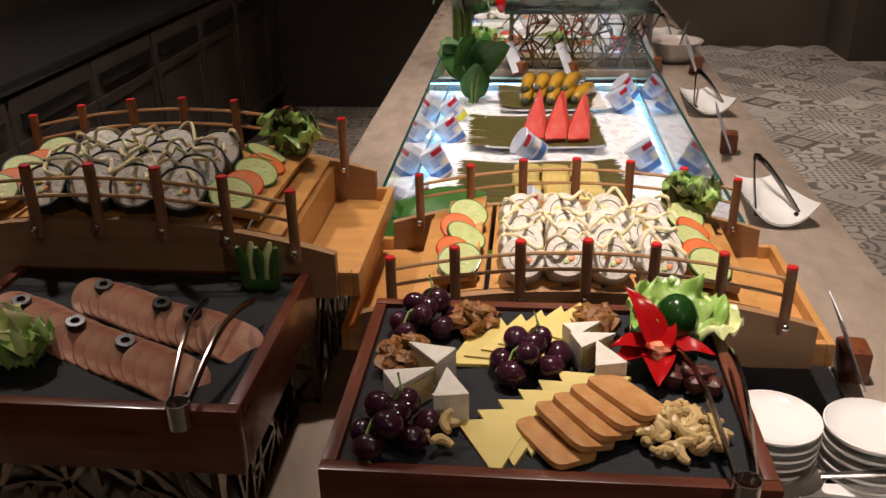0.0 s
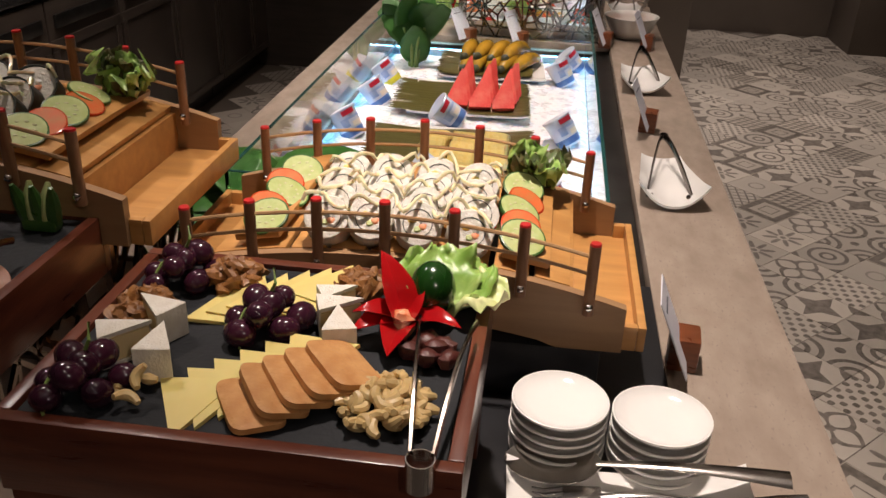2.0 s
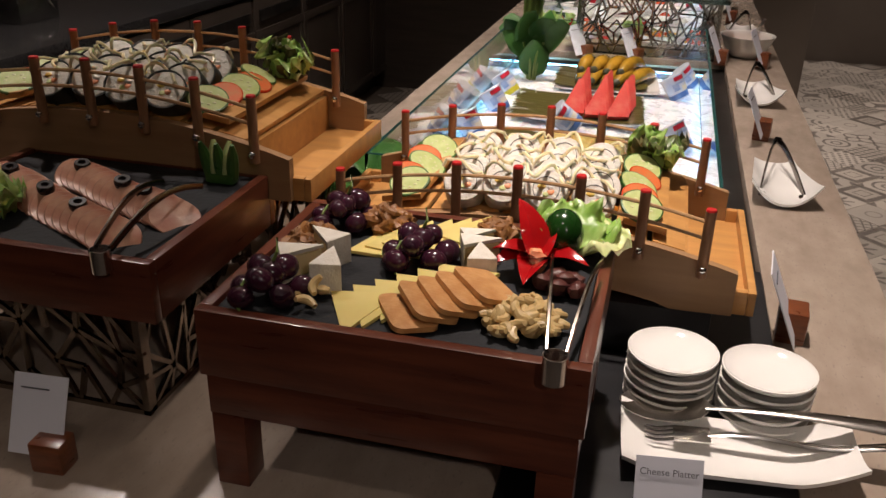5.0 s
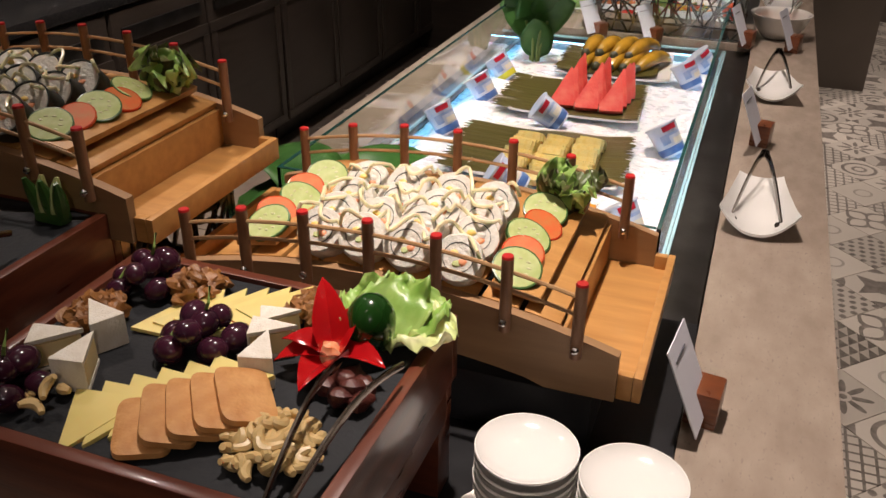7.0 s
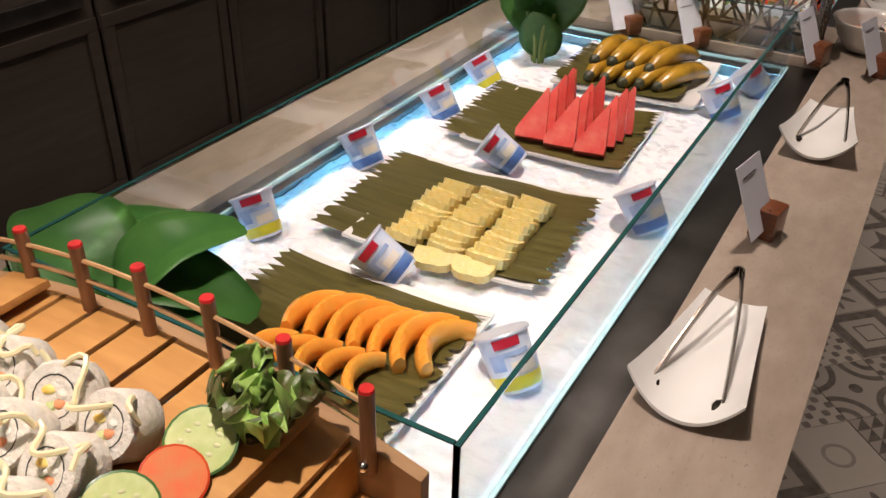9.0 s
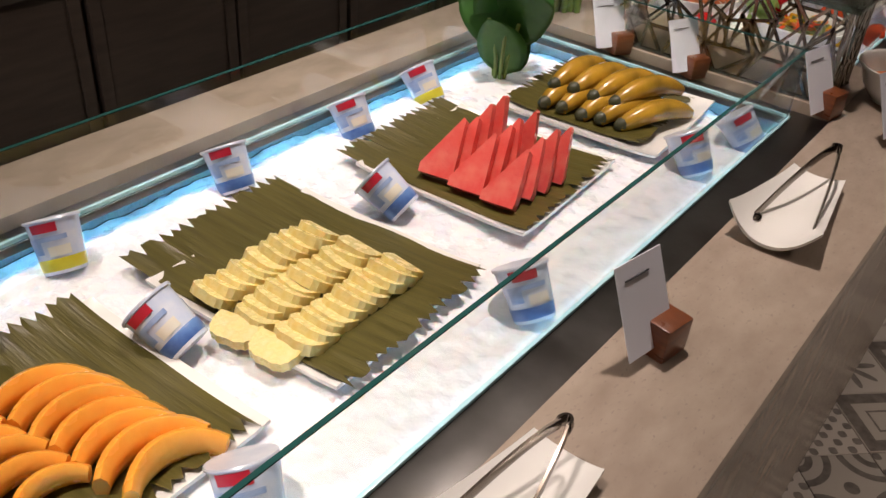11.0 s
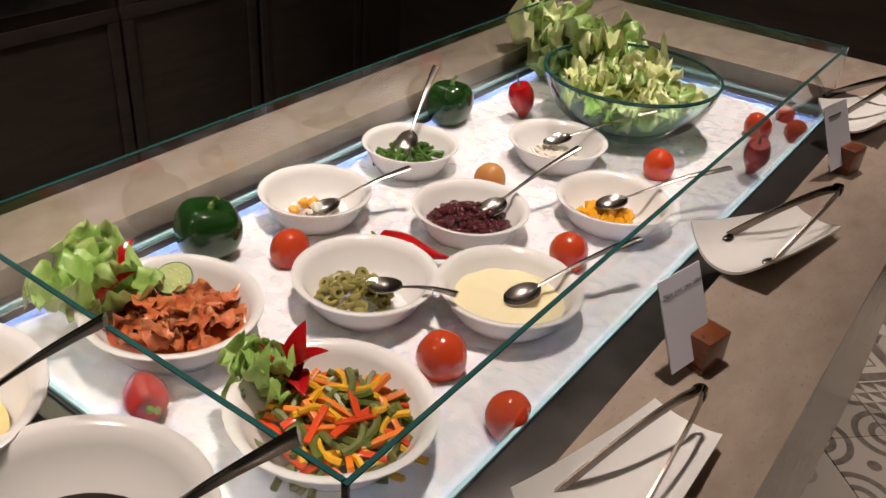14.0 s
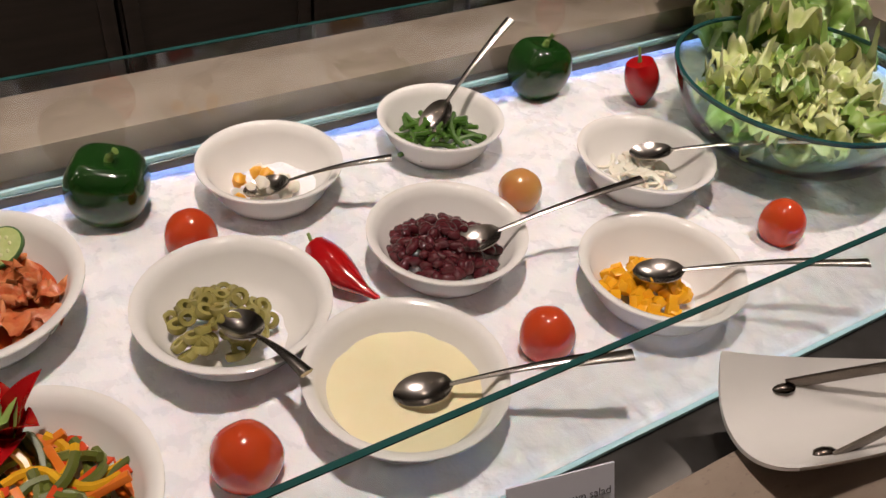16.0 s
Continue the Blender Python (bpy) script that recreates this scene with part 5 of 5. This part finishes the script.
pl = thing("tall_foliage_arrangement", pose(-0.205, 2.80, TOP), "tall bundle of green stems with drooping grey-green leaves", "plant")
g = random.Random(4)
for k in range(16):
    a, q = k * 2.4, 0.030 * math.sqrt((k + 0.5) / 16)
    x, y = q * math.cos(a), q * math.sin(a)
    part("stem", tube(B(), [(x * 1.15, y * 1.15, 0), (x, y, 0.12), (x * 1.2, y * 1.2, 0.30), (x * 2.4, y * 2.4, 0.46)], [0.0065, 0.006, 0.0055, 0.003], 7), M_STEMG, pl)
place_leaves(pl, [(0.02 * math.cos(k), 0.02 * math.sin(k), 0.26 + 0.032 * (k % 7), k * 47, 40 - (k % 5) * 20, 0.095 + 0.018 * (k % 3), 0.054, 0.9) for k in range(64)], M_LEAF2)
place_leaves(pl, [(0.02 * math.cos(k), 0.02 * math.sin(k), 0.32 + 0.03 * (k % 6), k * 61 + 20, 55 - (k % 4) * 22, 0.10 + 0.018 * (k % 3), 0.056, 0.9) for k in range(34)], M_LEAF)

# ---- second ice case: salads ----
ZI = 0.848
for (x, y, r, lab) in ((-0.142, 3.454, 0.083, "boiled egg"), (-0.144, 3.682, 0.080, "green beans"), (0.029, 3.872, 0.085, "white onion salad"), (0.054, 3.573, 0.086, "kidney beans"),
                    (0.197, 3.747, 0.087, "yellow mango cubes"), (0.055, 3.338, 0.093, "green olives"), (0.205, 3.440, 0.092, "cream dressing")):
    bowl(pose(x, y, ZI - 0.006), "white porcelain bowl of %s sunk in the ice" % lab, r, h=0.055)
ZC = ZI + 0.014
pile("boiled_egg_pieces", "chopped boiled egg with orange yolk", pose(-0.132, 3.440, ZC + 0.003), 0.036, 0.016, [(blob(0.010, (1, 1, 0.8), 0.5), M_EGGW), (blob(0.009, (1, 1, 0.9), 0.5), M_YOLK), (blob(0.008), M_EGGW)], 12, "egg_piece", seed=1)
pile("green_bean_salad", "heap of cooked green beans in a bowl", pose(-0.144, 3.680, ZC + 0.004), 0.044, 0.022, [(stick(0.05, 0.0033, 0.010), M_LBEAN), (stick(0.042, 0.0036, -0.008), M_LBEAN)], 48, "bean", flat=0.6, seed=2)
pile("onion_salad", "white sliced onion salad in a bowl", pose(0.032, 3.868, ZC), 0.040, 0.012, [(blob(0.010, (1.4, 0.8, 0.4), 0.6), M_ONION), (stick(0.03, 0.0028, 0.009), M_ONION)], 34, "piece", flat=0.6, seed=3)
pile("kidney_beans", "heap of dark red kidney beans in a bowl", pose(0.054, 3.571, ZC + 0.004), 0.058, 0.026, [(blob(0.0068, (1.5, 0.95, 0.85), 0.1), M_BEAN), (blob(0.0062, (1.5, 1, 0.9), 0.1), M_BEAN)], 140, "bean", flat=0.3, seed=4)
pile("mango_cubes", "yellow diced mango in a bowl", pose(0.196, 3.735, ZC), 0.045, 0.014, [(box(B(), -0.006, 0.006, -0.006, 0.006, -0.005, 0.005, 0.0015), M_CORN), (box(B(), -0.008, 0.008, -0.005, 0.005, -0.005, 0.005, 0.0015), M_CORN)], 50, "cube", seed=5)
pile("green_olives", "sliced green olives heaped in a bowl", pose(0.050, 3.324, ZC + 0.002), 0.048, 0.026, [(ring(0.0098, 0.0036), M_OLIVEG), (ring(0.009, 0.0034), M_OLIVEG)], 46, "olive_slice", flat=0.2, seed=6)
fill(pose(0.205, 3.440, ZI + 0.026), "pool of thick cream dressing in a bowl", 0.071, M_MAYO, rough=0.003)
for tip, end in (((-0.111, 3.437, 0.886), (-0.052, 3.562, 0.925)), ((-0.149, 3.677, 0.894), (-0.187, 3.803, 0.985)), ((0.018, 3.892, 0.886), (0.131, 4.032, 0.930)),
                 ((0.074, 3.598, 0.892), (0.114, 3.778, 0.940)), ((0.197, 3.745, 0.888), (0.308, 3.915, 0.925)), ((0.086, 3.334, 0.894), (0.182, 3.357, 0.912)),
                 ((0.221, 3.449, 0.884), (0.296, 3.612, 0.925))):
    spoon_at(tip, end, "steel serving spoon resting in a bowl", 0.019)

bowl(pose(-0.060, 3.132, ZI), "large white oval bowl of kimchi sunk in the ice", 0.108, 0.058, 1.0, 0.92, "salad_bowl")
fill(pose(-0.060, 3.132, ZI + 0.026), "red chili sauce pooled under kimchi", 0.082, M_KIMS, "chili_sauce", 1.0, 0.92)
g = thing("kimchi", pose(-0.050, 3.136, ZI + 0.024), "heap of red and cream kimchi cabbage", "food")
for k in range(46):
    a, q = k * 2.4, math.sqrt((k + 0.5) / 46)
    o = part("cabbage_piece", crumple(rnd(0.018, 0.030), rnd(0.022, 0.04), 0.5, k + 60, 5, 6), M_KIM, g)
    o.matrix_basis = pose(0.066 * q * math.cos(a), 0.058 * q * math.sin(a), 0.008 + 0.024 * (1 - q * q), rnd(-40, 40), rnd(-40, 40), rnd(0, 360))
lg = thing("lettuce_garnish", pose(-0.155, 3.09, ZI + 0.030), "leafy green lettuce garnish beside the kimchi", "lettuce", "garnishes")
for k in range(7):
    o = part("lettuce_leaf", crumple(0.075, 0.085, 0.4, k + 80), M_LETT, lg)
    o.matrix_basis = pose(rnd(-0.02, 0.02), rnd(-0.02, 0.02), 0.0, 0, 0, k * 52) @ pose(0, 0, 0, rnd(30, 75), 0, 0)
for x, y, z, yaw in ((-0.145, 3.115, 0.900, 20), (-0.120, 3.075, 0.898, -20)):
    o = part("red_chili_strip", leaf_mesh(0.06, 0.024, 0.3, 0.3), M_CHILI)
    o.matrix_basis = pose(x, y, z, 55, 0, yaw)
    tagged(o, "red chili petal garnish", "garnish", "garnishes")
slice_disc("cucumber_slice", pose(-0.100, 3.165, ZI + 0.055, 20, 10, 0), 0.024, M_CUCS, M_CUCF, "thin cucumber slice on the kimchi", "cucumber slice", "cucumber slices")

bowl(pose(0.193, 3.126, ZI), "large white oval bowl of pickled vegetables sunk in the ice", 0.108, 0.058, 1.0, 0.95, "salad_bowl")
pile("pickled_vegetables", "mixed carrot, bean and pepper sticks heaped in a bowl", pose(0.200, 3.132, ZI + 0.026), 0.074, 0.036,
     [(box(B(), -0.026, 0.026, -0.0035, 0.0035, -0.0035, 0.0035, 0.001), M_CARROT), (stick(0.05, 0.0045, 0.008), M_GBEAN), (stick(0.042, 0.004, 0.012), M_YPEP), (box(B(), -0.022, 0.022, -0.004, 0.004, -0.0015, 0.0015, 0.001), M_TOM),
      (stick(0.045, 0.0045, -0.010), M_GBEAN)], 105, "stick", flat=0.65, seed=7)
lg = thing("lettuce_garnish", pose(0.118, 3.108, ZI + 0.035), "green lettuce leaf at the edge of the pickles", "lettuce", "garnishes")
for k in range(4):
    o = part("lettuce_leaf", crumple(0.06, 0.06, 0.45, k + 90), M_LETT, lg)
    o.matrix_basis = pose(rnd(-0.012, 0.012), rnd(-0.02, 0.02), 0.0, 0, 0, 40 + k * 60) @ pose(0, 0, 0, rnd(30, 70), 0, 0)
fl = thing("chili_flower", pose(0.128, 3.136, ZI + 0.050), "red chili cut into a flower with pointed petals", "garnish", "garnishes")
for yaw, up, l in ((20, 70, 0.06), (100, 45, 0.055), (-60, 60, 0.055), (180, 40, 0.05), (240, 25, 0.045)):
    o = part("petal", leaf_mesh(l, 0.028, 0.25, 0.3), M_CHILI, fl)
    o.matrix_basis = pose(0, 0, 0, 0, 0, yaw) @ pose(0, 0, 0, up, 0, 0)


def tomato(m, r, material, label, long=1.15):
    t = thing("tomato", m, label, "tomato", "loose tomatoes")
    bm = B()
    ball(bm, (0, 0, 0), r, (1, 1, long), 0.0, seg=22)
    for v in bm.verts:
        a = math.atan2(v.co.y, v.co.x)
        v.co.x *= 1 + 0.025 * math.cos(5 * a)
        v.co.y *= 1 + 0.025 * math.cos(5 * a)
    part("tomato_skin", bm, material, t)
    return t


to = tomato(pose(0.212, 3.290, ZI + 0.026, 12, 6), 0.030, M_TOM, "ripe red tomato half buried in the ice")
for x, y, s in ((0.208, 3.596, 0.92), (0.184, 3.955, 0.88), (-0.080, 3.340, 0.92), (0.318, 3.262, 0.85), (0.252, 4.259, 0.8), (0.312, 4.297, 0.7), (0.270, 4.37, 0.6)):
    copy_thing(to, pose(x, y, ZI + 0.024 * s, rnd(-15, 15), rnd(-15, 15), rnd(0, 90)) @ Matrix.Scale(s, 4))
tomato(pose(0.001, 3.707, ZI + 0.022), 0.026, M_TOM2, "pale orange unripe tomato half buried in the ice", 1.05)


def bell_pepper(m, material, label, r=0.040, h=0.078):
    t = thing("bell_pepper", m, label, "bell pepper", "bell peppers")
    bm = B()
    ball(bm, (0, 0, 0), 1.0, (1, 1, 1), 0.0, seg=32)
    for v in bm.verts:
        a, z = math.atan2(v.co.y, v.co.x), v.co.z
        lobe = 1.03 + 0.075 * math.cos(4 * a) * (0.6 + 0.4 * z)
        dent = 0.22 * max(0, z - 0.6) * (1 - min(1, math.hypot(v.co.x, v.co.y) * 1.6))
        q = math.hypot(v.co.x, v.co.y) ** 0.84 / max(1e-6, math.hypot(v.co.x, v.co.y)) if math.hypot(v.co.x, v.co.y) > 1e-4 else 1
        v.co = Vector((v.co.x * q * r * lobe * (0.92 + 0.08 * z), v.co.y * q * r * lobe * (0.92 + 0.08 * z), h * 0.5 * (z - dent * 3)))
    part("pepper_skin", bm, material, t)
    part("stalk", tube(B(), [(0, 0, h * 0.30), (0.002, 0, h * 0.45), (0.008, 0.003, h * 0.55)], [0.006, 0.004, 0.0045], 8), M_STEMG, t)
    return t


bell_pepper(pose(-0.176, 3.282, ZI + 0.040, -8, 6, 20), M_GRPEP, "glossy dark green bell pepper standing in the ice", 0.048, 0.092)
bell_pepper(pose(-0.208, 3.880, ZI + 0.040, -8, 6, 50), M_GRPEP, "glossy dark green bell pepper standing in the ice", 0.046, 0.092)
bell_pepper(pose(0.010, 3.040, ZI + 0.022, 80, 0, 60), M_CHILI, "red bell pepper lying on the ice", 0.024, 0.075)


def chili(m, label, l=0.08, r=0.016):
    t = thing("red_chili", m, label, "chili", "red chilies")
    n = 12
    part("chili_skin", tube(B(), [(0.010 * math.sin(i / n * 2.2), l * i / n, 0) for i in range(n + 1)], [r * (0.5 + 0.5 * math.sin(math.pi * min(1, 0.15 + i / n))) * (1 - 0.75 * (i / n) ** 2.5) for i in range(n + 1)], 12), M_CHILI, t)
    part("stalk", tube(B(), [(0, 0.002, 0), (-0.002, -0.010, 0.001), (-0.006, -0.02, 0.004)], [0.0035, 0.002, 0.002], 6), M_STEMG, t)


chili(pose(-0.127, 3.990, ZI + 0.068, -78, 0, 10), "red chili standing upright in the ice", 0.080, 0.026)
chili(pose(-0.010, 3.452, ZI + 0.019, 0, 0, -72), "red chili lying on the ice between bowls", 0.10, 0.020)
chili(pose(0.306, 4.066, ZI + 0.068, -78, 0, 60), "red chili standing upright in the ice", 0.078, 0.024)

t = thing("glass_salad_bowl", pose(0.044, 4.108, ZI), "large green-tinted glass bowl of torn lettuce", "bowl")
R, H = 0.165, 0.108
part("bowl_glass", lathe(B(), [(0, 0), (R * 0.4, 0), (R * 0.62, 0.012), (R * 0.84, 0.045), (R * 0.96, 0.085), (R, H), (R * 0.975, H + 0.001), (R * 0.93, 0.086), (R * 0.80, 0.050), (R * 0.58, 0.018), (R * 0.38, 0.006), (0, 0.006)], 48), M_GREENGLASS, t, smooth=60)
part("bowl_rim", lathe(B(), [(R * 0.972, H + 0.0012), (R * 1.004, H + 0.0012), (R * 1.006, H + 0.005), (R * 0.972, H + 0.005), (R * 0.972, H + 0.0012)], 48), M_EDGE, t, "dark green polished rim")
lg = thing("torn_lettuce", pose(0.044, 4.108, ZI + 0.012), "heap of torn pale green lettuce leaves in a glass bowl", "lettuce")
for k in range(96):
    a, q = k * 2.4, math.sqrt((k + 0.5) / 96)
    o = part("lettuce_leaf", crumple(rnd(0.036, 0.060), rnd(0.036, 0.056), 0.5, k + 100, 8, 9), M_ROMA if k % 5 else M_LETT, lg)
    o.matrix_basis = pose(0.112 * q * math.cos(a), 0.112 * q * math.sin(a), 0.035 + 0.050 * (1 - q * q) + rnd(-0.01, 0.01) + 0.012 * q, rnd(-34, 34), rnd(-34, 34), rnd(0, 360))
lg = thing("romaine_lettuce", pose(-0.150, 4.270, ZI), "opened romaine lettuce heads standing in the ice", "lettuce")
for k in range(16):
    o = part("lettuce_leaf", crumple(rnd(0.10, 0.14), rnd(0.13, 0.18), 0.5, k + 200, 16, 16), M_LETT if k % 3 else M_ROMA, lg)
    o.matrix_basis = pose(-0.07 + 0.010 * k, 0.03 * math.sin(k * 2.1) - 0.03, 0.01, 0, 0, k * 137) @ pose(0, 0, 0, rnd(25, 68), 0, 0)

# ---- things on the service worktop ----
t = thing("drinks_dispenser", pose(-1.98, 2.25, 0.90), "steel and glass drinks dispenser on the dark worktop", "dispenser", "drinks dispensers")
part("base", box(B(), -0.10, 0.10, -0.10, 0.10, 0.0, 0.12, 0.006), M_STEEL, t)
part("tank", lathe(B(), [(0.085, 0.12), (0.088, 0.13), (0.088, 0.42), (0.083, 0.42), (0.083, 0.13), (0.0, 0.125)], 24), M_GLASS, t)
part("lid", lathe(B(), [(0, 0.45), (0.04, 0.445), (0.092, 0.425), (0.092, 0.42), (0, 0.42)], 24), M_STEEL, t)
part("tap", tube(B(), [(0.10, 0, 0.08), (0.14, 0, 0.08), (0.15, 0, 0.05)], 0.009, 8), M_CHROME, t)
copy_thing(t, pose(-1.98, 2.55, 0.90))
t = thing("microwave_oven", pose(-1.95, 1.45, 0.90), "white countertop oven with dark door on the worktop", "oven")
part("casing", box(B(), -0.18, 0.18, -0.25, 0.25, 0.01, 0.29, 0.006), M_CUPW, t)
part("door", box(B(), 0.181, 0.190, -0.24, 0.12, 0.025, 0.275, 0.003), M_CABTOP, t)
part("control_panel", box(B(), 0.181, 0.188, 0.13, 0.24, 0.025, 0.275, 0.003), M_DARKSTEEL, t)
for y in (-0.2, 0.2):
    part("foot", box(B(), -0.14, 0.14, y - 0.015, y + 0.015, 0.0, 0.0098), M_CABTOP, t)

# ---- ceiling downlights, with the added fill lamps ----
for sx, sy, *_ in SPOTS:
    t = thing("ceiling_downlight", pose(sx, sy, CEIL), "small recessed ceiling downlight with warm lens, several added as fill", "ceiling light", "ceiling downlights")
    part("lens", lathe(B(), [(0, -0.002), (0.041, -0.002), (0.041, -0.001), (0, -0.001)], 20), M_LENS, t, "glowing warm lens")
    part("trim_ring", lathe(B(), [(0.042, 0.0), (0.055, 0.0), (0.055, -0.008), (0.042, -0.008), (0.042, 0.0)], 24), M_STEEL, t)

# ---- patterned floor tiles laid on the diagonal ----
def tile_mat(name, kind, light=(0.42, 0.375, 0.32), dark=(0.115, 0.095, 0.08)):
    m = bpy.data.materials.new(name)
    m.use_nodes = True
    nt = m.node_tree
    b = nt.nodes["Principled BSDF"]
    b.inputs["Roughness"].default_value = 0.38
    tc = nt.nodes.new("ShaderNodeTexCoord")
    sp = nt.nodes.new("ShaderNodeSeparateXYZ")
    nt.links.new(tc.outputs["Object"], sp.inputs[0])

    def op(o, a, c=0.0, d=None):
        n = nt.nodes.new("ShaderNodeMath")
        n.operation = o
        for i, v in enumerate((a, c) if d is None else (a, c, d)):
            if isinstance(v, (int, float)):
                n.inputs[i].default_value = v
            else:
                nt.links.new(v, n.inputs[i])
        return n.outputs[0]
    X, Y = op("MULTIPLY", sp.outputs[0], 10.0), op("MULTIPLY", sp.outputs[1], 10.0)
    ax, ay = op("ABSOLUTE", X), op("ABSOLUTE", Y)
    rad = op("SQRT", op("ADD", op("MULTIPLY", X, X), op("MULTIPLY", Y, Y)))
    ang = op("ARCTAN2", Y, X)
    mx, mn = op("MAXIMUM", ax, ay), op("MINIMUM", ax, ay)

    def between(v, lo, hi):
        return op("MULTIPLY", op("GREATER_THAN", v, lo), op("LESS_THAN", v, hi))

    def either(*vs):
        r = vs[0]
        for v in vs[1:]:
            r = op("MAXIMUM", r, v)
        return r
    if kind == 0:      # nested squares
        f = either(between(mx, 0.62, 0.95), between(mx, 0.30, 0.36))
    elif kind == 1:    # rings
        f = either(between(rad, 0.62, 0.78), between(rad, 0.2, 0.34), op("GREATER_THAN", op("ADD", ax, ay), 1.62))
    elif kind == 2:    # trellis
        f = either(op("LESS_THAN", op("ABSOLUTE", op("SINE", op("MULTIPLY", op("ADD", X, Y), 6.3))), 0.35), op("LESS_THAN", op("ABSOLUTE", op("SINE", op("MULTIPLY", op("SUBTRACT", X, Y), 6.3))), 0.35))
    elif kind == 3:    # flower
        f = op("LESS_THAN", rad, op("ADD", 0.5, op("MULTIPLY", op("COSINE", op("MULTIPLY", ang, 8.0)), 0.34)))
        f = op("SUBTRACT", f, between(rad, 0.12, 0.24))
    elif kind == 4:    # small triangles
        f = op("GREATER_THAN", op("FRACT", op("MULTIPLY", op("ADD", X, 1.0), 2.5)), op("FRACT", op("MULTIPLY", op("ADD", Y, 1.0), 2.5)))
    elif kind == 5:    # quarter arcs
        cx, cy = op("SUBTRACT", ax, 1.0), op("SUBTRACT", ay, 1.0)
        rc = op("SQRT", op("ADD", op("MULTIPLY", cx, cx), op("MULTIPLY", cy, cy)))
        f = either(between(rc, 0.72, 0.90), between(rc, 0.30, 0.48), op("LESS_THAN", rad, 0.18))
    elif kind == 6:    # star
        f = op("LESS_THAN", op("ADD", mx, op("MULTIPLY", mn, 2.2)), 0.95)
        f = either(f, op("GREATER_THAN", op("MULTIPLY", ax, ay), 0.55))
    elif kind == 7:    # small dots
        f = op("GREATER_THAN", op("MULTIPLY", op("SINE", op("MULTIPLY", X, 12.5)), op("SINE", op("MULTIPLY", Y, 12.5))), 0.25)
    elif kind == 8:    # leaf cross
        f = op("LESS_THAN", op("ABSOLUTE", op("SUBTRACT", mn, op("MULTIPLY", op("SINE", op("MULTIPLY", mx, 3.14)), 0.38))), 0.09)
        f = either(f, op("LESS_THAN", rad, 0.15))
    else:              # almost plain
        f = op("MULTIPLY", between(rad, 0.30, 0.40), 0.6)
    nz = nt.nodes.new("ShaderNodeTexNoise")
    nz.inputs["Scale"].default_value, nz.inputs["Detail"].default_value = 35, 6
    nt.links.new(tc.outputs["Object"], nz.inputs["Vector"])
    f = op("MULTIPLY", f, op("ADD", 0.45, op("MULTIPLY", nz.outputs[0], 0.8)), None)
    mixn = nt.nodes.new("ShaderNodeMix")
    mixn.data_type = "RGBA"
    nt.links.new(f, mixn.inputs["Factor"])
    mixn.inputs[6].default_value, mixn.inputs[7].default_value = (*light, 1), (*dark, 1)
    oi = nt.nodes.new("ShaderNodeObjectInfo")
    hs = nt.nodes.new("ShaderNodeHueSaturation")
    nt.links.new(op("ADD", 0.80, op("MULTIPLY", oi.outputs["Random"], 0.35)), hs.inputs["Value"])
    nt.links.new(mixn.outputs[2], hs.inputs["Color"])
    nt.links.new(hs.outputs[0], b.inputs["Base Color"])
    bp = nt.nodes.new("ShaderNodeBump")
    bp.inputs["Strength"].default_value, bp.inputs["Distance"].default_value = 0.15, 0.001
    nt.links.new(nz.outputs[0], bp.inputs["Height"])
    nt.links.new(bp.outputs[0], b.inputs["Normal"])
    return m


floor_ob = bpy.data.objects["floor"]
TILE = 0.2
tile_meshes = []
for k in range(10):
    light, dark = ((0.42, 0.375, 0.32), (0.10, 0.083, 0.07)) if k not in (0, 4) else ((0.36, 0.32, 0.27), (0.085, 0.07, 0.058))
    bm = B()
    box(bm, -TILE / 2 + 0.001, TILE / 2 - 0.001, -TILE / 2 + 0.001, TILE / 2 - 0.001, -0.005, 0.0, 0.0012, seg=1)
    o = part("tile", bm, tile_mat("cement_tile_%s" % "abcdefghij"[k], k, light, dark), floor_ob)
    tile_meshes.append(o)
g = random.Random(21)
used, rest = set(), {k: [] for k in range(10)}
near, c45 = 0, math.sqrt(0.5)
for i in range(-45, 46):
    for j in range(-45, 46):
        x, y = 1.67 + TILE * c45 * (i - j), 4.70 + TILE * c45 * (i + j)
        if not (-1.56 < x < 3.08 and -0.2 < y < 7.4):
            continue
        if XL - 0.1 < x < XR - 0.16 and y < Y1 - 0.1:
            continue
        k = g.randrange(10)
        mm = pose(x, y, 0, 0, 0, 45 + 90 * g.randrange(4))
        if 0.55 < x < 2.4 and 1.4 < y < 6.2 and near < 300:
            near += 1
            if k not in used:
                used.add(k)
                tile_meshes[k].matrix_basis = mm
            else:
                twin(tile_meshes[k], floor_ob, mm)
        else:
            rest[k].append(mm)
for k, ms in rest.items():
    for mm in ms:
        o = new("tile", tile_meshes[k].data)
        o.parent = floor_ob
        o.matrix_basis = mm
